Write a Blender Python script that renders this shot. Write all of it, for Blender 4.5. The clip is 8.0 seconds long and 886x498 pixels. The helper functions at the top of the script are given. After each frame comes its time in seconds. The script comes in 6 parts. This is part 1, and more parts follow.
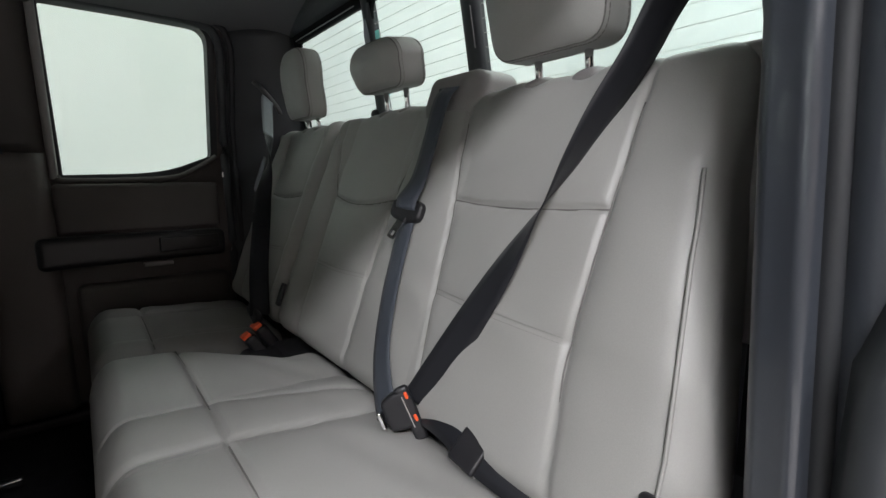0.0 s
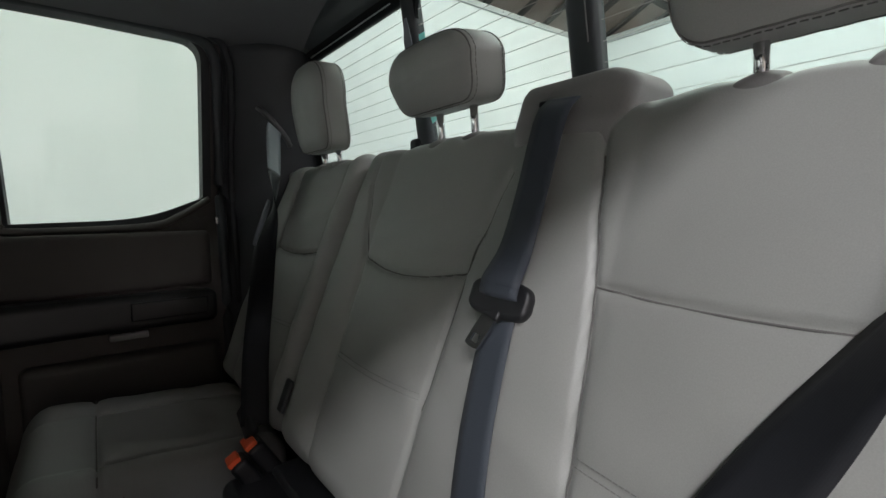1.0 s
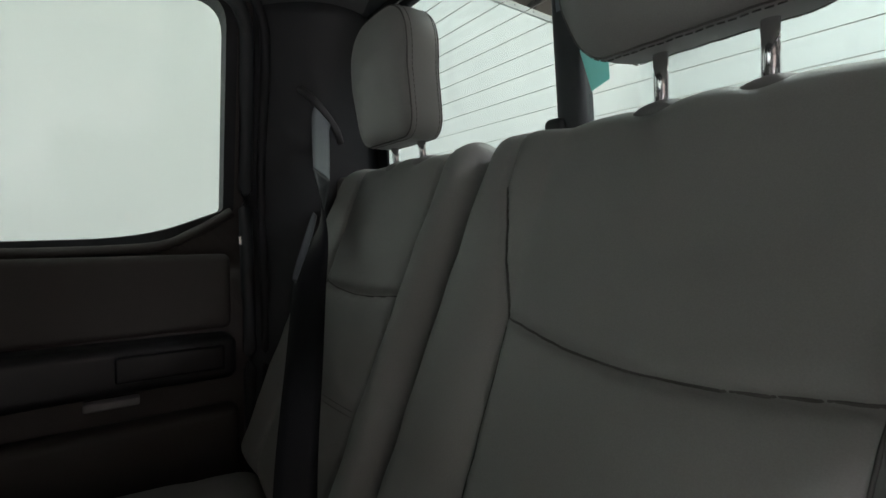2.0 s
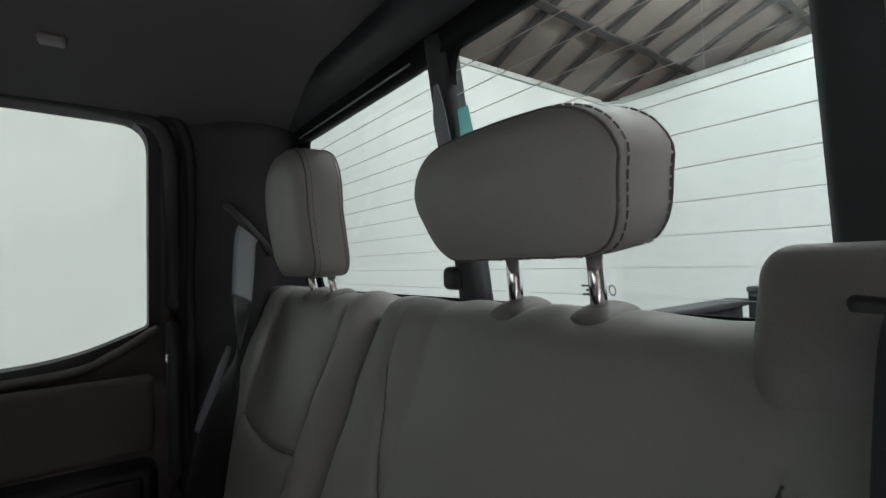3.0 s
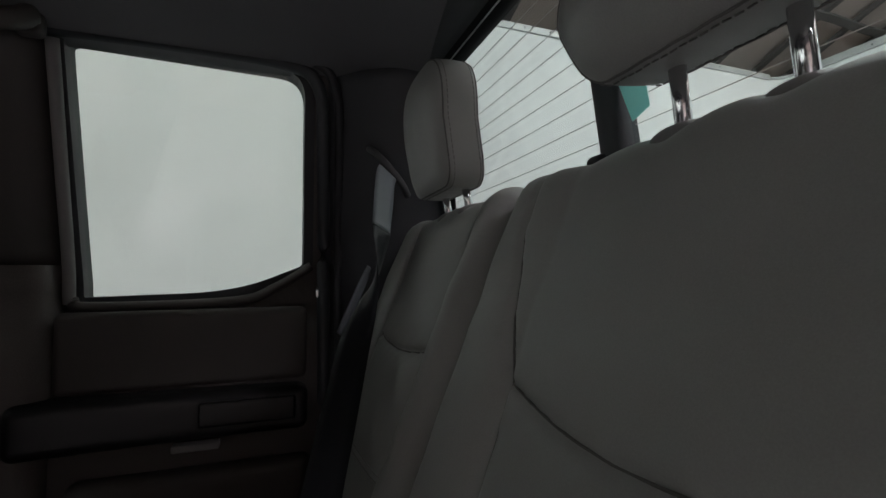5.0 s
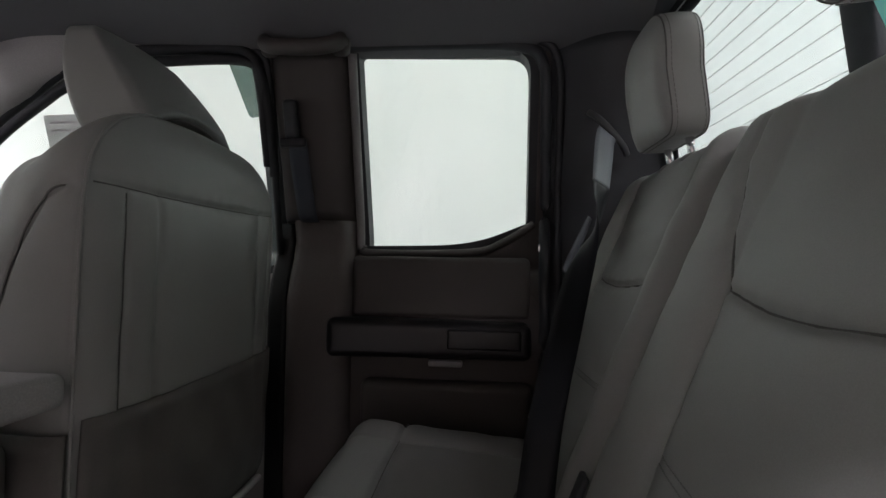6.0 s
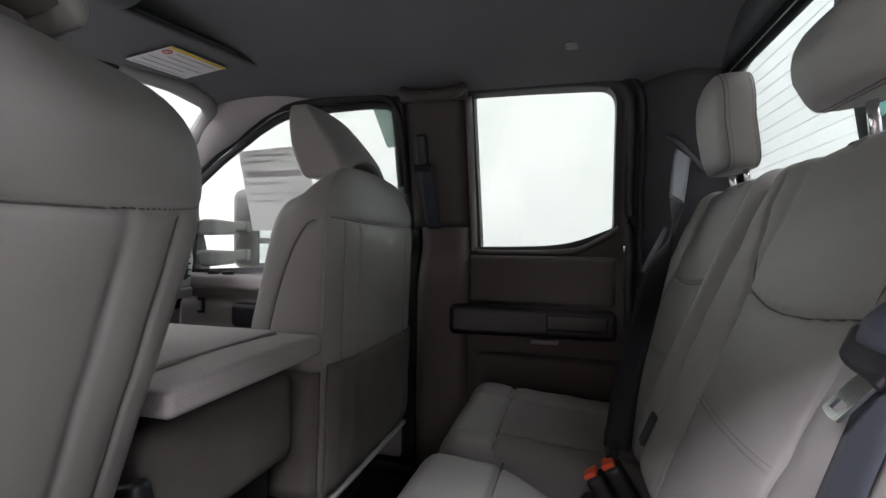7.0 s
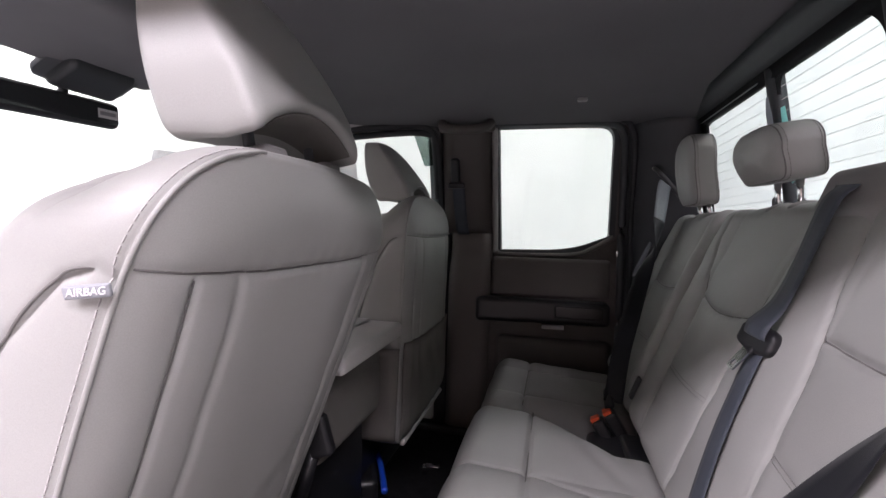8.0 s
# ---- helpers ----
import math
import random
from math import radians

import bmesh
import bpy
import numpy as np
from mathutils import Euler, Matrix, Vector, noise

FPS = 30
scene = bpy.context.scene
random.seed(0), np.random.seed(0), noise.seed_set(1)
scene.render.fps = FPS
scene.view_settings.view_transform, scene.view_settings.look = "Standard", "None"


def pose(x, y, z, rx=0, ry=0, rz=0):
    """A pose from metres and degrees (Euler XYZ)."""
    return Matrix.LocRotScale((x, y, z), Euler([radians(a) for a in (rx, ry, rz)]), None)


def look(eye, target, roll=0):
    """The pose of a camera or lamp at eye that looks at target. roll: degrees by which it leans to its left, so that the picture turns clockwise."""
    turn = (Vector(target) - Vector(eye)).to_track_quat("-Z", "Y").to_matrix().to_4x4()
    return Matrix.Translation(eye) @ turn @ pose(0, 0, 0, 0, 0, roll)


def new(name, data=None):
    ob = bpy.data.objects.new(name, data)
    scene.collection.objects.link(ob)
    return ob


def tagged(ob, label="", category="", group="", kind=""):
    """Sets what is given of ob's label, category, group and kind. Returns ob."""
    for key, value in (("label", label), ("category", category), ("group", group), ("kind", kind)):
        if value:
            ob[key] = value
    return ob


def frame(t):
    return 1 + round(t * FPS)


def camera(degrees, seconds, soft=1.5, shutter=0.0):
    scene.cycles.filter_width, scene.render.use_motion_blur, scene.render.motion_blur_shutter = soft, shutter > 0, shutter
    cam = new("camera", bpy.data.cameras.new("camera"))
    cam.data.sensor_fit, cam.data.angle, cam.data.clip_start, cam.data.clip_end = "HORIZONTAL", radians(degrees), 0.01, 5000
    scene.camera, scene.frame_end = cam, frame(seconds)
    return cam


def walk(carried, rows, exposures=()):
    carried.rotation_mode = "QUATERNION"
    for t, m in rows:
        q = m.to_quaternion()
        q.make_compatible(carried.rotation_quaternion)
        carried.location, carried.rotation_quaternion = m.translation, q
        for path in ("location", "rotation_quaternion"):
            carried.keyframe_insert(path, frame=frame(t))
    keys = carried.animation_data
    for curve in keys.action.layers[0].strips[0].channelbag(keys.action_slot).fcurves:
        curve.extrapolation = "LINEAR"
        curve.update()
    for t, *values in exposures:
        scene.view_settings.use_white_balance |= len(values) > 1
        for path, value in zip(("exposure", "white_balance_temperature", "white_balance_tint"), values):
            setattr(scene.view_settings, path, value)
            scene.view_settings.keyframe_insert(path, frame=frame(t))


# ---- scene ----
cam = camera(87.3, 8.0)
PATH = [
    (0, (-0.583, -0.91, 0.739), (0.634, 0.645, 0.424), -0.4),
    (0.5, (-0.518, -0.767, 0.761), (0.693, 0.808, 0.537), -1.4),
    (1, (-0.464, -0.57, 0.773), (0.744, 1.014, 0.599), -0.6),
    (1.2, (-0.441, -0.499, 0.776), (0.81, 1.053, 0.613), 0.1),
    (2.3, (-0.37, -0.142, 0.774), (0.737, 1.523, 0.717), -0.4),
    (2.5, (-0.355, -0.143, 0.796), (0.748, 1.526, 0.762), -1.2),
    (3, (-0.287, -0.245, 0.919), (0.905, 1.36, 0.982), -1.7),
    (3.5, (-0.221, -0.331, 0.966), (1.103, 1.157, 1.15), -2.9),
    (4, (-0.215, -0.327, 0.966), (1.151, 1.114, 1.205), -3.3),
    (4.5, (-0.212, -0.275, 0.908), (0.921, 1.358, 1.133), -2.0),
    (5, (-0.273, -0.205, 0.776), (0.421, 1.667, 0.902), -0.6),
    (5.2, (-0.28, -0.199, 0.738), (0.203, 1.738, 0.854), 0.1),
    (6.3, (-0.325, -0.397, 0.715), (-0.646, 1.577, 0.736), 0.7),
    (6.5, (-0.329, -0.458, 0.729), (-0.721, 1.504, 0.738), 0.5),
    (7, (-0.342, -0.609, 0.751), (-0.855, 1.324, 0.733), 0.7),
    (7.5, (-0.388, -0.825, 0.8), (-0.891, 1.111, 0.794), 0.8),
    (8, (-0.419, -0.967, 0.824), (-0.868, 0.98, 0.735), 1.4),
]
EXPOSURES = [(0.0, -0.06, 6500, -1), (0.6, -0.16, 6500, -3), (1.2, -0.22, 6500, -3), (2.4, -0.3, 6500, 1), (3.0, -0.32, 6500, 3), (3.5, -0.43, 6500, 5), (4.0, -0.72, 6500, 6), (4.5, -0.97, 6500, 8), (5.0, -0.75, 6500, 6), (5.4, -0.4, 6500, 6), (6.5, 0.20, 6500, 9), (7.0, 0.38, 6500, 10), (7.5, 0.60, 6500, 13), (8.0, 0.34, 6500, 14)]
walk(cam, [(t, look(eye, target, roll)) for t, eye, target, roll in PATH], EXPOSURES)

# strip lights, the first seen, the others added out of view: x, y, z, length, lie along, watts, shine towards, colour,
# width of the lit face
COOL, PLAIN, ROSE = (0.885, 0.965, 0.985), (0.975, 0.95, 1.0), (0.975, 0.89, 1.0)
LAMPS = [
    # turned upwards, an addition, to brighten the roof lining
    (4.95, -0.76, 3.22, 1.9, "y", 800, (0.0, 0.0, 1.0), PLAIN, 0.30),
    # unseen, placed from the edge of light on the cushion fronts
    (2.1, 0.3, 3.25, 2.4, "y", 32, (0.3, 0.0, -1.0), COOL, 0.30),
    # unseen, added to brighten the booth wall behind the back window
    (2.7, 0.3, 3.3, 2.4, "y", 17, (1.0, 0.0, -0.75), COOL, 0.30),
    # unseen pair, added to brighten the booth wall beside the passenger windows
    (-1.5, 0.7, 3.1, 2.4, "x", 20, (0.0, 1.0, -0.75), COOL, 0.30),
    (1.6, 0.7, 3.1, 2.4, "x", 19, (0.0, 1.0, -0.75), COOL, 0.30),
    # unseen, added to whiten the windscreen and light the dashboard
    (-5.0, 0.2, 3.3, 2.4, "y", 270, (-0.55, 0.0, -1.0), PLAIN, 0.30),
    # unseen, placed from the doorway's shadow edges on the bench
    (-2.4, -2.75, 3.0, 2.4, "x", 390, (0.0, -0.3, -1.0), ROSE, 0.70),
    # unseen, added to brighten the back of the driver seat
    (0.7, -2.75, 3.0, 2.4, "x", 175, (0.0, -0.1, -1.0), ROSE, 0.70),
]

# ---- light ----
# ground under the truck is at z = GROUND; z = 0 is the cab floor
GROUND = -0.78


def strip_light(x, y, z, length, along, watts, way, colour, wide_face):
    """A strip-shaped lamp, mostly an unseen addition that washes a wall or the cab: it shines along way, its length
    lies along x or y.
    """
    lamp = bpy.data.lights.new("strip_lamp", "AREA")
    lamp.shape, lamp.size, lamp.size_y, lamp.energy, lamp.color = "RECTANGLE", length, wide_face, watts, colour
    ob = new("strip_lamp", lamp)
    back = -Vector(way).normalized()
    long = Vector((1, 0, 0)) if along == "x" else Vector((0, 1, 0))
    long = (long - back * long.dot(back)).normalized()
    wide = back.cross(long)
    m = Matrix((long, wide, back)).transposed().to_4x4()
    m.translation = Vector((x, y, z)) - back * 0.05
    ob.matrix_world = m
    return ob


for lamp_row in LAMPS:
    strip_light(*lamp_row)

world = bpy.data.worlds.new("hall_air")
world.use_nodes = True
world.node_tree.nodes["Background"].inputs["Color"].default_value = (0.85, 1.0, 0.95, 1)
world.node_tree.nodes["Background"].inputs["Strength"].default_value = 0.02
scene.world = world


# ---- materials ----
def material(name, base, rough=0.5, metal=0.0, mottle=0.12, mottle_scale=6.0, grain=0.0, grain_scale=900.0, kind="noise",
             spec=0.5, coat=0.0, wear=None, stretch=None, rough_var=0.08):
    m = bpy.data.materials.new(name)
    m.use_nodes = True
    t = m.node_tree
    n, l = t.nodes, t.links
    b = n["Principled BSDF"]
    b.inputs["Roughness"].default_value, b.inputs["Metallic"].default_value = rough, metal
    b.inputs["Specular IOR Level"].default_value = spec
    b.inputs["Coat Weight"].default_value = coat
    tc = n.new("ShaderNodeTexCoord")
    src = tc.outputs["Object"]
    if stretch:
        mp = n.new("ShaderNodeMapping")
        mp.inputs["Scale"].default_value = stretch
        l.new(src, mp.inputs["Vector"])
        src = mp.outputs["Vector"]
    big = n.new("ShaderNodeTexNoise")
    big.inputs["Scale"].default_value, big.inputs["Detail"].default_value = mottle_scale, 6.0
    l.new(src, big.inputs["Vector"])
    ramp = n.new("ShaderNodeValToRGB")
    lo = [max(0.0, c * (1 - mottle)) for c in base]
    hi = [min(1.0, c * (1 + mottle)) for c in base]
    ramp.color_ramp.elements[0].position, ramp.color_ramp.elements[1].position = 0.3, 0.7
    ramp.color_ramp.elements[0].color, ramp.color_ramp.elements[1].color = (*lo, 1), (*hi, 1)
    l.new(big.outputs["Fac"], ramp.inputs["Fac"])
    col = ramp.outputs["Color"]
    fine = n.new("ShaderNodeTexVoronoi" if kind == "voronoi" else "ShaderNodeTexNoise")
    fine.inputs["Scale"].default_value = grain_scale
    if kind != "voronoi":
        fine.inputs["Detail"].default_value = 3.0
    l.new(src, fine.inputs["Vector"])
    val = fine.outputs["Distance"] if kind == "voronoi" else fine.outputs["Fac"]
    mix = n.new("ShaderNodeMixRGB")
    mix.blend_type, mix.inputs["Fac"].default_value = "OVERLAY", 0.12
    l.new(col, mix.inputs["Color1"])
    l.new(val, mix.inputs["Color2"])
    col = mix.outputs["Color"]
    if wear:
        sp = n.new("ShaderNodeTexNoise")
        sp.inputs["Scale"].default_value, sp.inputs["Detail"].default_value = 22.0, 9.0
        l.new(tc.outputs["Object"], sp.inputs["Vector"])
        rp = n.new("ShaderNodeValToRGB")
        rp.color_ramp.elements[0].position, rp.color_ramp.elements[1].position = 0.62, 0.75
        l.new(sp.outputs["Fac"], rp.inputs["Fac"])
        mw = n.new("ShaderNodeMixRGB")
        mw.inputs["Color2"].default_value = (*wear, 1)
        ml = n.new("ShaderNodeMath")
        ml.operation = "MULTIPLY"
        ml.inputs[1].default_value = 0.35
        l.new(rp.outputs["Color"], ml.inputs[0])
        l.new(ml.outputs[0], mw.inputs["Fac"])
        l.new(col, mw.inputs["Color1"])
        col = mw.outputs["Color"]
    l.new(col, b.inputs["Base Color"])
    rr = n.new("ShaderNodeMapRange")
    rr.inputs["To Min"].default_value, rr.inputs["To Max"].default_value = max(0.02, rough - rough_var), min(1, rough + rough_var)
    l.new(big.outputs["Fac"], rr.inputs["Value"])
    l.new(rr.outputs["Result"], b.inputs["Roughness"])
    if grain:
        bp = n.new("ShaderNodeBump")
        bp.inputs["Strength"].default_value, bp.inputs["Distance"].default_value = grain, 0.0008
        l.new(val, bp.inputs["Height"])
        l.new(bp.outputs["Normal"], b.inputs["Normal"])
    return m


def webbing_material(name, base):
    """Woven belt: fine ribs along the webbing, in the mesh's own uv."""
    m = bpy.data.materials.new(name)
    m.use_nodes = True
    t = m.node_tree
    n, l = t.nodes, t.links
    b = n["Principled BSDF"]
    b.inputs["Roughness"].default_value = 0.55
    b.inputs["Sheen Weight"].default_value = 0.04
    b.inputs["Specular IOR Level"].default_value = 0.3
    uv = n.new("ShaderNodeUVMap")
    wv = n.new("ShaderNodeTexWave")
    wv.wave_type, wv.bands_direction = "BANDS", "X"
    wv.inputs["Scale"].default_value, wv.inputs["Distortion"].default_value = 9.0, 0.6
    l.new(uv.outputs["UV"], wv.inputs["Vector"])
    cross = n.new("ShaderNodeTexWave")
    cross.bands_direction = "Y"
    cross.inputs["Scale"].default_value = 150.0
    l.new(uv.outputs["UV"], cross.inputs["Vector"])
    mx = n.new("ShaderNodeMixRGB")
    mx.blend_type, mx.inputs["Fac"].default_value = "MULTIPLY", 0.6
    l.new(wv.outputs["Color"], mx.inputs["Color1"])
    l.new(cross.outputs["Color"], mx.inputs["Color2"])
    rp = n.new("ShaderNodeValToRGB")
    rp.color_ramp.elements[0].color = (*[c * 0.85 for c in base], 1)
    rp.color_ramp.elements[1].color = (*[c * 1.15 for c in base], 1)
    l.new(mx.outputs["Color"], rp.inputs["Fac"])
    l.new(rp.outputs["Color"], b.inputs["Base Color"])
    bp = n.new("ShaderNodeBump")
    bp.inputs["Strength"].default_value, bp.inputs["Distance"].default_value = 0.1, 0.0005
    l.new(mx.outputs["Color"], bp.inputs["Height"])
    l.new(bp.outputs["Normal"], b.inputs["Normal"])
    return m


def glass_material(name, tint, gloss=1.0, rough=0.0):
    m = bpy.data.materials.new(name)
    m.use_nodes = True
    t = m.node_tree
    n, l = t.nodes, t.links
    n.remove(n["Principled BSDF"])
    tr, gl, fr, mx = (n.new("ShaderNodeBsdfTransparent"), n.new("ShaderNodeBsdfGlossy"), n.new("ShaderNodeLayerWeight"), n.new("ShaderNodeMixShader"))
    tr.inputs["Color"].default_value = (*tint, 1)
    gl.inputs["Roughness"].default_value = rough
    pw = n.new("ShaderNodeMath")
    pw.operation = "POWER"
    pw.inputs[1].default_value = 5.0
    l.new(fr.outputs["Facing"], pw.inputs[0])
    ml = n.new("ShaderNodeMath")
    ml.operation = "MULTIPLY_ADD"
    ml.inputs[1].default_value, ml.inputs[2].default_value = 0.5 * gloss, 0.03 * gloss
    l.new(pw.outputs[0], ml.inputs[0])
    l.new(ml.outputs[0], mx.inputs["Fac"])
    l.new(tr.outputs[0], mx.inputs[1])
    l.new(gl.outputs[0], mx.inputs[2])
    l.new(mx.outputs[0], n["Material Output"].inputs["Surface"])
    return m


def glow_material(name, colour, strength):
    m = bpy.data.materials.new(name)
    m.use_nodes = True
    b = m.node_tree.nodes["Principled BSDF"]
    b.inputs["Base Color"].default_value = (*colour, 1)
    b.inputs["Emission Color"].default_value = (*colour, 1)
    b.inputs["Emission Strength"].default_value = strength
    return m


def tarp_material(name, base):
    """White booth sheeting with long soft folds and faint scuffs."""
    m = material(name, base, rough=0.6, mottle=0.025, mottle_scale=0.7, grain=0.0)
    t = m.node_tree
    n, l = t.nodes, t.links
    b = n["Principled BSDF"]
    tc = n.new("ShaderNodeTexCoord")
    mp = n.new("ShaderNodeMapping")
    mp.inputs["Scale"].default_value = (1.6, 1.6, 0.5)
    l.new(tc.outputs["Object"], mp.inputs["Vector"])
    nz = n.new("ShaderNodeTexNoise")
    nz.inputs["Scale"].default_value, nz.inputs["Detail"].default_value, nz.inputs["Distortion"].default_value = 1.6, 3.0, 1.2
    l.new(mp.outputs["Vector"], nz.inputs["Vector"])
    bp = n.new("ShaderNodeBump")
    bp.inputs["Strength"].default_value, bp.inputs["Distance"].default_value = 0.06, 0.12
    l.new(nz.outputs["Fac"], bp.inputs["Height"])
    l.new(bp.outputs["Normal"], b.inputs["Normal"])
    return m


VINYL = material("seat_vinyl", (0.286, 0.287, 0.272), 0.46, mottle=0.04, mottle_scale=5, grain=0.05, grain_scale=900, kind="noise")
VINYL_SEAM = material("seam_thread", (0.125, 0.12, 0.115), 0.7, mottle=0.1)
HEAD_STITCH = material("headrest_stitch_thread", (0.145, 0.14, 0.134), 0.7, mottle=0.1)
STITCH_GREY = material("dull_stitch_thread", (0.20, 0.197, 0.19), 0.7, mottle=0.1)
THREAD = material("stitch_thread", (0.36, 0.345, 0.34), 0.7, mottle=0.08)
PLASTIC_GREY = material("grey_moulded_plastic", (0.215, 0.207, 0.204), 0.5, mottle=0.06, grain=0.10, grain_scale=700)
TRIM_TAUPE = material("taupe_door_trim", (0.066, 0.059, 0.054), 0.6, mottle=0.1, grain=0.1, grain_scale=600)
TRIM_MID = material("lower_pillar_trim", (0.10, 0.087, 0.081), 0.6, mottle=0.08, grain=0.3, grain_scale=420, kind="voronoi")
STEEL = material("bright_tongue_steel", (0.80, 0.80, 0.79), 0.20, metal=1.0, mottle=0.05)
TAG = material("grey_tag", (0.24, 0.25, 0.27), 0.6, mottle=0.05)
TRIM_LIGHT = material("light_grey_trim", (0.40, 0.39, 0.38), 0.55, mottle=0.05, grain=0.2, grain_scale=500, kind="voronoi")
# dark cloth; also darkens the shaded flanks and the headrest underside
POCKET = material("dark_cloth_and_shade", (0.125, 0.118, 0.108), 0.75, mottle=0.12, mottle_scale=12, grain=0.25, grain_scale=500)
SURROUND = material("grey_surround_trim", (0.27, 0.265, 0.26), 0.6, mottle=0.06, grain=0.08, grain_scale=600)
GUIDE_GREY = material("grey_belt_guide", (0.062, 0.063, 0.066), 0.5, mottle=0.1, grain=0.06, grain_scale=700)
TRIM_DARK = material("charcoal_trim", (0.032, 0.036, 0.040), 0.5, mottle=0.15, grain=0.06, grain_scale=700)
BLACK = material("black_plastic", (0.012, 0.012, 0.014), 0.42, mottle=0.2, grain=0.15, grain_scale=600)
FRAME_BLACK = material("matt_black_frame", (0.010, 0.011, 0.012), 0.75, mottle=0.2, grain=0.06, grain_scale=700, spec=0.2)
RUBBER = material("black_rubber_seal", (0.02, 0.022, 0.025), 0.6, mottle=0.2)
HEADLINER = material("headliner_cloth", (0.150, 0.151, 0.156), 0.95, mottle=0.07, mottle_scale=3, grain=0.35, grain_scale=1200, spec=0.15)
CARPET = material("black_carpet", (0.012, 0.012, 0.013), 0.95, mottle=0.35, mottle_scale=30, grain=1.0, grain_scale=900, spec=0.1)
BELT = webbing_material("belt_webbing", (0.010, 0.011, 0.014))
# lighter belt copies: light on the webbing is put into their colours
BELT_PALE = webbing_material("belt_webbing_lit", (0.17, 0.185, 0.205))
BELT_DULL = webbing_material("belt_webbing_half_lit", (0.085, 0.092, 0.102))
BELT_GREY = webbing_material("belt_webbing_sheen", (0.048, 0.056, 0.070))
CHROME = material("chrome", (0.78, 0.78, 0.80), 0.12, metal=1.0, mottle=0.03, rough_var=0.04)
SILVER = material("satin_silver", (0.45, 0.46, 0.47), 0.35, metal=0.6, mottle=0.04)
ORANGE = material("orange_button", (0.85, 0.10, 0.025), 0.45, mottle=0.06)
WHITE_WALL = tarp_material("white_sheeting", (0.80, 0.81, 0.80))
ROOF_LINING = material("hall_roof_lining", (0.56, 0.49, 0.44), 0.85, mottle=0.16, mottle_scale=1.4, wear=(0.30, 0.26, 0.22))
STEEL_DARK = material("dark_steel_purlin", (0.15, 0.145, 0.14), 0.6, mottle=0.2, mottle_scale=3, wear=(0.2, 0.17, 0.14))
GALV = material("galvanised_rail", (0.52, 0.53, 0.52), 0.45, metal=0.3, mottle=0.12)
CONCRETE = material("hall_floor_concrete", (0.50, 0.485, 0.48), 0.7, mottle=0.15, mottle_scale=1.5, wear=(0.38, 0.36, 0.34))
BEDLINER = material("spray_bedliner", (0.026, 0.029, 0.033), 0.6, mottle=0.2, mottle_scale=8, grain=0.8, grain_scale=260, wear=(0.06, 0.06, 0.066))
RAIL_CAP = material("bed_rail_cap", (0.052, 0.056, 0.062), 0.5, mottle=0.1, grain=0.4, grain_scale=300)
PAINT = material("slate_body_paint", (0.11, 0.12, 0.13), 0.35, mottle=0.03, coat=0.6)
JAMB = material("dark_jamb_paint", (0.036, 0.041, 0.050), 0.30, mottle=0.06, coat=0.5)
PAPER = material("white_paper", (0.72, 0.71, 0.72), 0.8, mottle=0.03)
def sheet_material(name, base):
    """Thin printed paper that lets some light through."""
    m = material(name, base, 0.8, mottle=0.03)
    t = m.node_tree
    n, l = t.nodes, t.links
    tl, mx = n.new("ShaderNodeBsdfTranslucent"), n.new("ShaderNodeMixShader")
    tl.inputs["Color"].default_value = (*base, 1)
    mx.inputs["Fac"].default_value = 0.75
    l.new(n["Principled BSDF"].outputs[0], mx.inputs[1])
    l.new(tl.outputs[0], mx.inputs[2])
    l.new(mx.outputs[0], n["Material Output"].inputs["Surface"])
    return m


THIN_PAPER = sheet_material("thin_paper", (0.82, 0.80, 0.81))
INK_PALE = sheet_material("pale_print", (0.75, 0.72, 0.74))
INK_GREY = material("grey_print", (0.30, 0.29, 0.31), 0.8, mottle=0.05)
INK_RED = material("red_print", (0.55, 0.12, 0.10), 0.8, mottle=0.05)
INK_YELLOW = material("yellow_print", (0.70, 0.50, 0.04), 0.7, mottle=0.05)
INK_BLUE = material("blue_print", (0.05, 0.09, 0.26), 0.7, mottle=0.05)
TEAL = sheet_material("teal_film", (0.42, 0.70, 0.67))
BLUE_PLASTIC = material("blue_plastic", (0.012, 0.07, 0.55), 0.4, mottle=0.08)
MIRROR_GLASS = material("mirror_glass", (0.85, 0.87, 0.88), 0.03, metal=1.0, mottle=0.01, rough_var=0.01)
# dark base stands in for the dark roof this mirror reflects
DIM_GLASS = material("dark_mirror_glass", (0.03, 0.032, 0.035), 0.12, mottle=0.02, rough_var=0.02)
GLASS = glass_material("window_glass", (0.93, 0.97, 0.95))
GLASS_REAR = glass_material("rear_window_glass", (0.88, 0.92, 0.92))
GLASS_SHADE = glass_material("shaded_glass_edge", (0.40, 0.46, 0.44))
# pale base and translucent mix added so hall light brightens the wires
HEAT_WIRE = material("heater_wire", (0.42, 0.40, 0.37), 0.5, mottle=0.05)
wire_tree = HEAT_WIRE.node_tree
wire_sheer, wire_mix = wire_tree.nodes.new("ShaderNodeBsdfTranslucent"), wire_tree.nodes.new("ShaderNodeMixShader")
wire_sheer.inputs["Color"].default_value, wire_mix.inputs["Fac"].default_value = (0.55, 0.54, 0.52, 1), 0.85
wire_tree.links.new(wire_tree.nodes["Principled BSDF"].outputs["BSDF"], wire_mix.inputs[1])
wire_tree.links.new(wire_sheer.outputs["BSDF"], wire_mix.inputs[2])
wire_tree.links.new(wire_mix.outputs["Shader"], wire_tree.nodes["Material Output"].inputs["Surface"])


